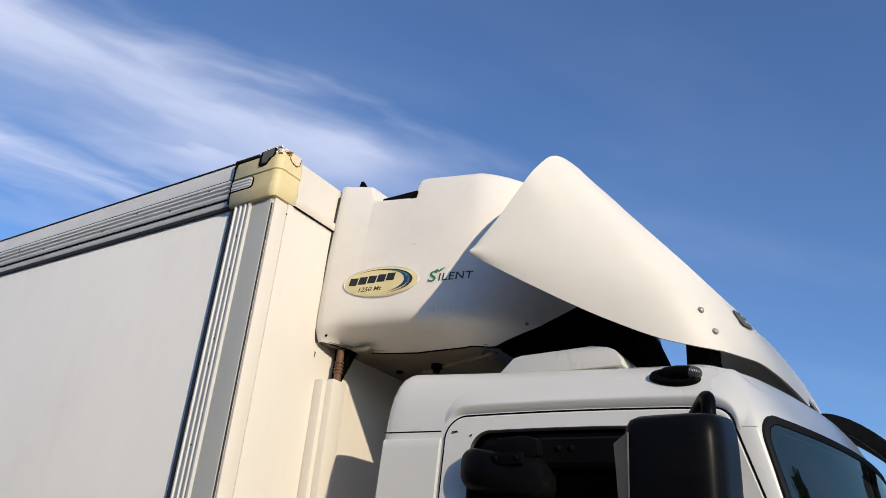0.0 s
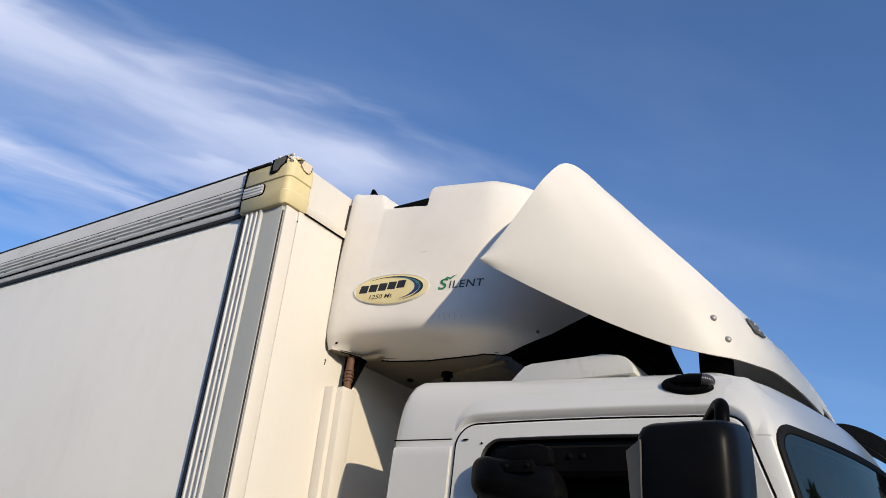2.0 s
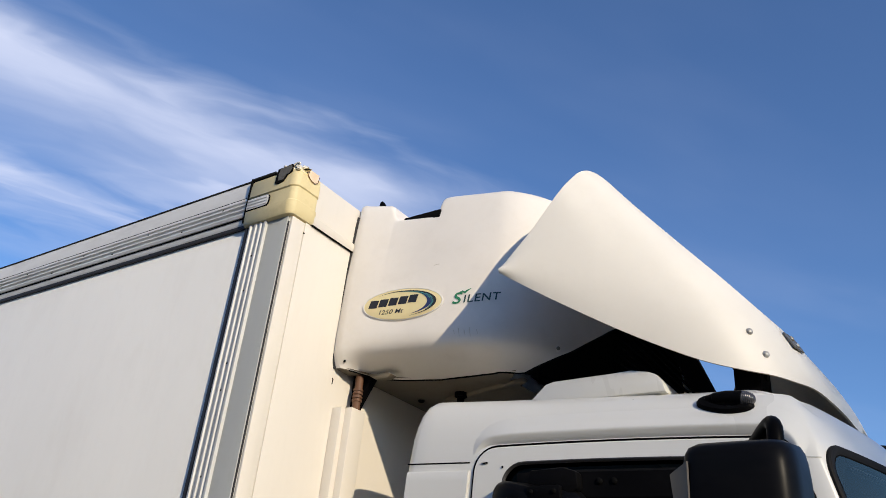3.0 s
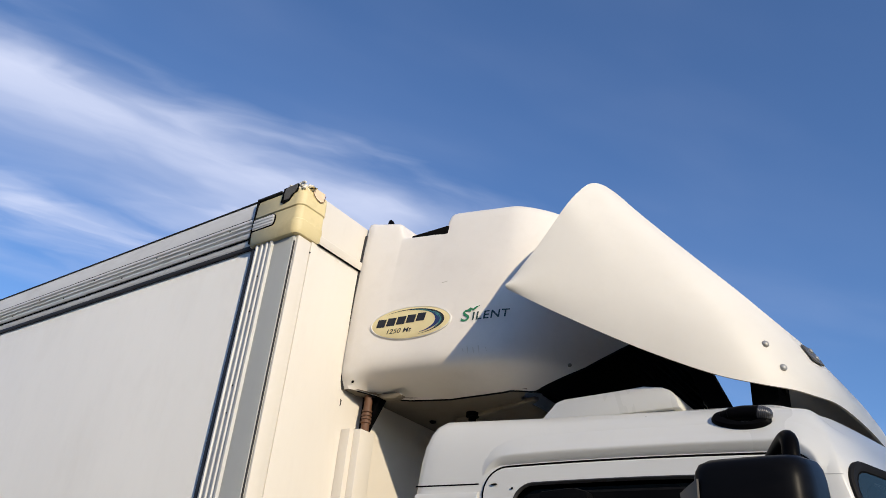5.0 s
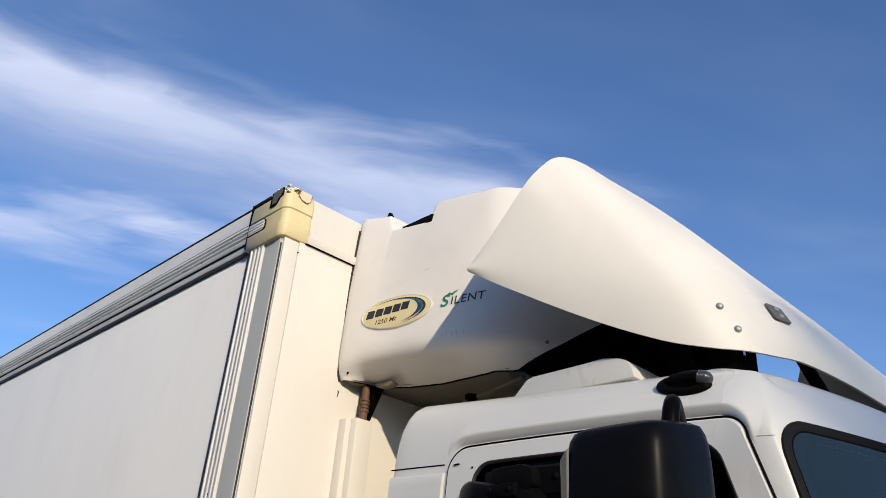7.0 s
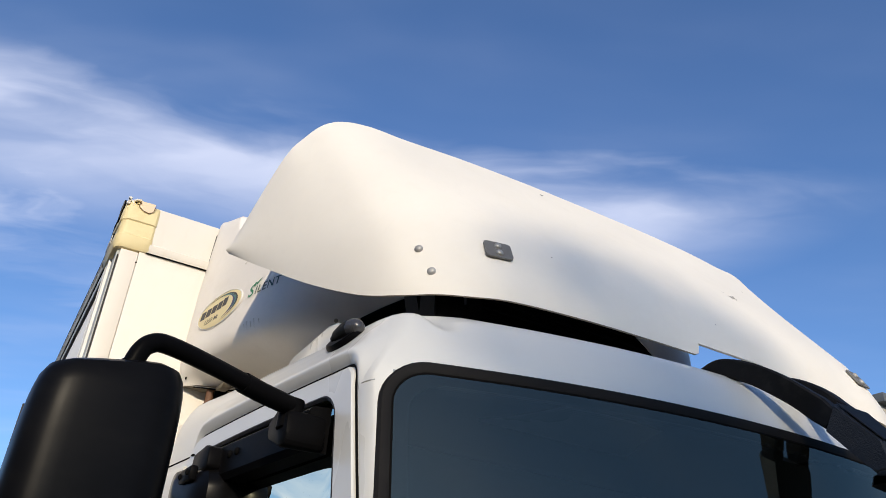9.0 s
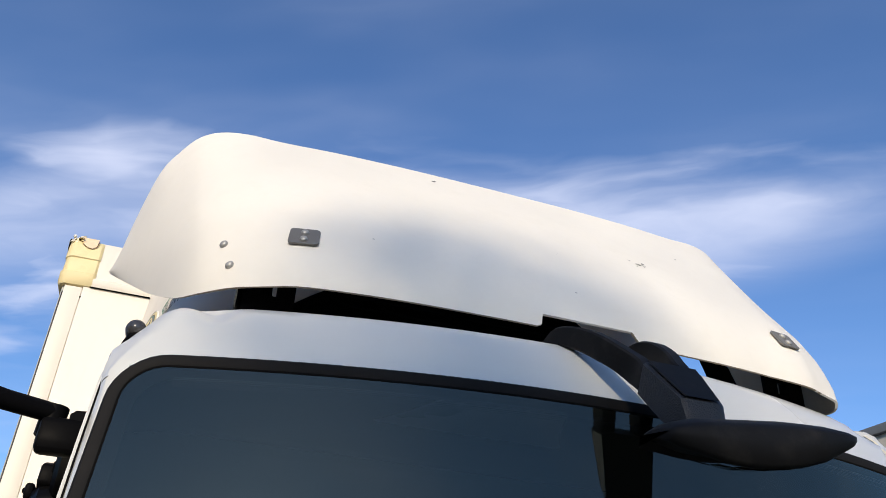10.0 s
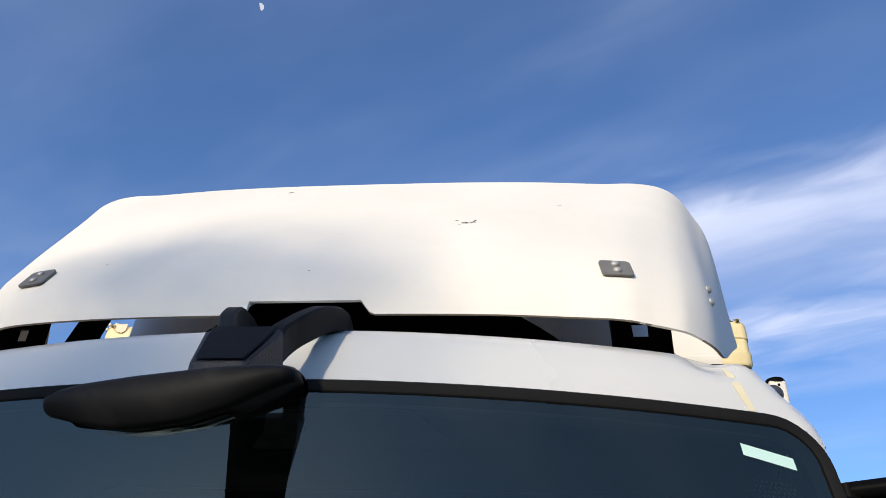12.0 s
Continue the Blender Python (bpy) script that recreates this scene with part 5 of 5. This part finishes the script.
def lettering(text, height, width, shear=0.0, space=1.0):
    cu = bpy.data.curves.new("lettering", "FONT")
    cu.body, cu.size, cu.shear, cu.space_character, cu.extrude, cu.resolution_u = text, height * 1.4, shear, space, 0.0, 3
    cu.offset = height * 0.014
    ob = bpy.data.objects.new("lettering", cu)
    scene.collection.objects.link(ob)
    me = bpy.data.meshes.new_from_object(ob.evaluated_get(bpy.context.evaluated_depsgraph_get()))
    bpy.data.objects.remove(ob)
    bm = bmesh.new()
    bm.from_mesh(me)
    bpy.data.meshes.remove(me)
    xs, ys = [v.co.x for v in bm.verts], [v.co.y for v in bm.verts]
    for v in bm.verts:
        v.co.x = (v.co.x - min(xs)) / (max(xs) - min(xs)) * width
        v.co.y = (v.co.y - min(ys)) / (max(ys) - min(ys)) * height
        v.co.z = 0
    bmesh.ops.triangulate(bm, faces=bm.faces)
    bmesh.ops.subdivide_edges(bm, edges=[e for e in bm.edges if e.calc_length() > 0.03], cuts=1)
    return bm


def flat(points):
    bm = bmesh.new()
    bm.faces.new([bm.verts.new((x, y, 0)) for x, y in points])
    bmesh.ops.triangulate(bm, faces=bm.faces)
    return bm


def ellipse_rows(a, b, rings, sides=48):
    return [[(a * r * math.cos(w), b * r * math.sin(w), h) for w in [math.tau * i / sides for i in range(sides)]] for r, h in rings]


def build_badge():
    s0, z0 = arc_of(-1.528), 2.972
    face = part("badge", wrap(grid_mesh(ellipse_rows(0.141, 0.0555, ((1.0, 0.0), (0.985, 0.003), (0.93, 0.0045), (0.6, 0.005), (0.3, 0.005), (0.02, 0.005))), closed=True), s0, z0, 0.0, 0.001), BADGE, unit, "oval yellow maker's badge with dark bars")
    part("badge_rim", wrap(grid_mesh(ellipse_rows(0.1435, 0.0580, ((1.0, 0.0), (1.0, 0.004), (0.975, 0.005), (0.965, 0.0035))), closed=True), s0, z0, 0.0, 0.0005), FASCIA, face)
    # crescent: outer dark line, teal band, navy band
    def arc_band(a0, a1, f_out, f_in, mt, name):
        rows = [[], []]
        for i in range(25):
            t = i / 24
            w = radians(a0 + (a1 - a0) * t)
            k = math.sin(math.pi * t)
            for r, f in ((0, f_out), (1, f_out - (f_out - f_in) * k - 0.006)):
                rows[r].append((0.141 * f * math.cos(w), 0.0555 * f * math.sin(w), 0))
        part(name, wrap(grid_mesh(rows), s0, z0, 0.0, 0.0068), mt, face)
    arc_band(-75, 135, 0.86, 0.78, INK, "crescent_line")
    arc_band(-40, 95, 0.80, 0.72, TEAL, "crescent_teal")
    arc_band(-70, 60, 0.75, 0.64, NAVY, "crescent_navy")
    # maker's word drawn as five slanted bars
    for i in range(5):
        x, w, h = -0.121 + 0.0352 * i, 0.0300, 0.028
        z = -0.010 + 0.0028 * i
        part("badge_bar", wrap(flat([(x, z), (x + w, z), (x + w + 0.006, z + h), (x + 0.006, z + h)]), s0, z0, 0.0, 0.0068), INK, face)
    bm = lettering("1250 Mt", 0.0165, 0.088, 0.25)
    bmesh.ops.translate(bm, vec=(-0.080, -0.0335, 0), verts=bm.verts)
    part("badge_number", wrap(bm, s0, z0, 0.03, 0.0068), INK, face)


def build_silent():
    s0, z0 = arc_of(-1.357), 2.957
    bm = lettering("S", 0.040, 0.034, 0.22)
    word = part("lettering", wrap(bm, s0, z0, 0.06, 0.0022), GREEN, unit, "green lettering on the cooling unit")
    bm = lettering("ILENT", 0.0275, 0.121, 0.15, 1.1)
    bmesh.ops.translate(bm, vec=(0.037, 0.001, 0), verts=bm.verts)
    part("lettering_rest", wrap(bm, s0, z0, 0.06, 0.0022), DARKGREEN, word, "dark green letters")
    swoosh = [(0.022, 0.040), (0.032, 0.046), (0.040, 0.041), (0.050, 0.047), (0.064, 0.050), (0.052, 0.042), (0.042, 0.034), (0.032, 0.040)]
    part("lettering_wing", wrap(flat(swoosh), s0, z0, 0.06, 0.0022), GREEN, word, "green wing mark")


build_badge()
build_silent()


# ---- behind the cab, chassis and wheels ----
def build_snorkel():
    duct = part("air_intake", block(-1.470, -1.410, 4.168, 4.220, 1.1, 2.992, 0.010, 3), FRONT, truck, "cream air intake duct behind the cab")
    rows = [[(-1.44 + 0.034 * f * math.cos(w), 4.194 + 0.030 * f * math.sin(w), 2.990 + h) for w in [math.tau * i / 20 for i in range(20)]] for f, h in ((1, -0.004), (1, 0.004), (0.88, 0.011), (0.5, 0.016), (0.02, 0.017))]
    part("intake_cap", grid_mesh(rows, closed=True), BLACK, duct, "black mesh cap")
    part("intake_screw", dome((-1.409, 4.195, 2.974), (1, 0, 0), 0.004, 0.003, sides=8), DARKGAP, duct)


build_snorkel()


def build_running_gear():
    for y in (CY - 0.42, CY + 0.36):
        part("chassis_rail", block(-7.7, -0.1, y, y + 0.06, 0.78, 1.0, 0.005), CHASSIS, truck, "dark chassis rail")
    for i in range(6):
        part("cross_member", block(-2.0 - i * 1.05, -1.9 - i * 1.05, CY - 1.2, CY + 1.2, 0.995, 1.025, 0.004), CHASSIS, truck)

    def wheel(x, y, w):
        bm = bmesh.new()
        prof = [(0.24, -0.5), (0.36, -0.5), (0.43, -0.42), (0.455, -0.3), (0.46, 0.0), (0.455, 0.3), (0.43, 0.42), (0.36, 0.5), (0.24, 0.5)]
        rows = [[(x + r * math.cos(a), y + w * h, 0.46 + r * math.sin(a)) for a in [math.tau * i / 40 for i in range(40)]] for r, h in prof]
        tyre = part("tyre", grid_mesh(rows, closed=True), TYRE, None, "black truck tyre")
        rows = [[(x + r * math.cos(a), y + w * h, 0.46 + r * math.sin(a)) for a in [math.tau * i / 40 for i in range(40)]] for r, h in ((0.245, -0.48), (0.23, -0.40), (0.21, -0.1), (0.12, -0.12), (0.10, -0.35), (0.02, -0.36), (0.02, 0.36), (0.21, 0.1), (0.245, 0.48))]
        rim = part("rim", grid_mesh(rows, closed=True), STEEL, None, "grey steel rim")
        return tyre, rim

    for x in (-0.75, -5.6):
        for y, w in ((CY - 0.98, 0.25), (CY + 0.98, 0.25)):
            tyre, rim = wheel(x, y, w if x > -2 else 0.5)
            tyre.parent = truck
            rim.parent = tyre


build_running_gear()


# ---- surroundings ----
def build_building():
    y0, h = 19.0, 8.35
    b = tagged(new("concrete_building"), "long grey concrete hall with a dark roof edge", "building")
    part("wall", block(-70, -9.2, y0, y0 + 20, 0, h, 0.03), CONCRETE, b, "stained concrete wall")
    part("roof_edge", block(-70.2, -9.0, y0 - 0.12, y0 + 20.2, h, h + 0.22, 0.02), ROOFING, b, "dark metal roof edge")
    for i in range(10):
        part("pilaster", block(-66 + 6 * i, -65.6 + 6 * i, y0 - 0.15, y0 + 0.01, 0, h - 0.05, 0.02), CONCRETE, b)


build_building()


def build_sky_block_wall():
    """An added, unseen plain wall on the camera's side that blocks low sky light."""
    w = part("wall_yard", block(-70, 60, -15.0, -14.6, 0, 7.5, 0.03), CONCRETE, smooth=False)
    tagged(w, "unseen plain concrete wall added to block low sky light", "wall", kind="structure")


build_sky_block_wall()


def build_tree(x, y, height, radius, seed, blunt=0.5, sprays=70):
    """A slender evergreen: a tapered trunk, short rising limbs and a dense crown of small sprays with gaps."""
    rnd = random.Random(seed)
    t = tagged(new("tree"), "slender dark evergreen tree at the edge of the yard", "tree", group="trees round the yard")
    base = Vector((x, y, 0))
    bm = bmesh.new()
    hs = np.linspace(0, 1, 9)
    tube([base + Vector((0.1 * math.sin(5 * f + seed), 0.1 * math.cos(4 * f), height * 0.97 * f)) for f in hs], [0.02 * height * (1 - 0.95 * f) for f in hs], 10, bm=bm)
    verts, faces = [], []

    def reach(f):
        return radius * min(1.0, (f - 0.10) / 0.12) * min(1.0, ((1.0 - f) / 0.30) ** blunt)

    for i in range(170):
        f = 0.12 + 0.87 * rnd.random() ** 0.8
        a = rnd.uniform(0, math.tau)
        r = max(0.05, reach(f)) * rnd.uniform(0.55, 1.08)
        s = base + Vector((0, 0, height * (f - 0.03)))
        e = base + Vector((r * math.cos(a), r * math.sin(a), height * f + 0.25 * r))
        tube([s, s.lerp(e, 0.5) + Vector((0, 0, -0.05)), e], [0.03 * (1.1 - f), 0.02 * (1.1 - f), 0.006], 5, bm=bm)
        for _ in range(sprays):
            p = s.lerp(e, rnd.uniform(0.35, 1.05)) + Vector((rnd.gauss(0, 0.16), rnd.gauss(0, 0.16), rnd.gauss(0, 0.26)))
            if p.z > height:
                continue
            u = (Vector((math.cos(a), math.sin(a), 1.2)) + Vector((rnd.gauss(0, 0.5), rnd.gauss(0, 0.5), rnd.gauss(0, 0.5)))).normalized()
            w = u.cross(Vector((rnd.gauss(0, 1), rnd.gauss(0, 1), rnd.gauss(0, 1)))).normalized()
            q = rnd.uniform(0.08, 0.17)
            k = len(verts)
            verts += [tuple(p + u * q), tuple(p + w * q * 0.33), tuple(p - u * q), tuple(p - w * q * 0.33)]
            faces.append((k, k + 1, k + 2, k + 3))
    part("trunk", bm, BARK, t, "grey-brown trunk and limbs")
    me = bpy.data.meshes.new("crown")
    me.from_pydata(verts, [], faces)
    me.materials.append(LEAF)
    crown = new("crown", me)
    crown.parent = t
    tagged(crown, "dark green foliage")


# the first of them stands between the low sun and the cab front
for k, (x, y, h, r, b) in enumerate(((24.9, -8.50, 14.35, 0.62, 0.42), (22.5, -11.6, 11.5, 1.1, 0.6), (27.0, 1.2, 10.5, 1.2, 0.6), (25.5, 6.0, 9.0, 1.1, 0.6), (19.0, -18.5, 12.0, 1.3, 0.6), (14.0, 18.2, 11.4, 0.75, 0.6), (15.8, 17.0, 12.6, 0.7, 0.6), (18.6, 17.6, 11.0, 0.9, 0.6))):
    build_tree(x, y, h, r, 20 + k, b, 70 if k else 13)


def build_moon():
    w = Vector((-0.59857842, -0.30001333, 0.74276233))
    m = look((0, 0, 0), tuple(w), 25)
    bm = bmesh.new()
    r = 2000 * math.tan(radians(0.26))
    rim = [(r * math.cos(a), r * math.sin(a)) for a in [radians(-90 + 180 * i / 16) for i in range(17)]]
    inner = [(-0.12 * r * math.cos(a), r * math.sin(a)) for a in [radians(90 - 180 * i / 16) for i in range(1, 16)]]
    bm.faces.new([bm.verts.new((x, y, -2000)) for x, y in rim + inner])
    bmesh.ops.transform(bm, matrix=m, verts=bm.verts)
    tagged(part("moon", bm, glow_material("moonlight", (0.75, 0.82, 1.0), 0.75), smooth=False), "pale daytime half moon", "moon", kind="structure")


build_moon()
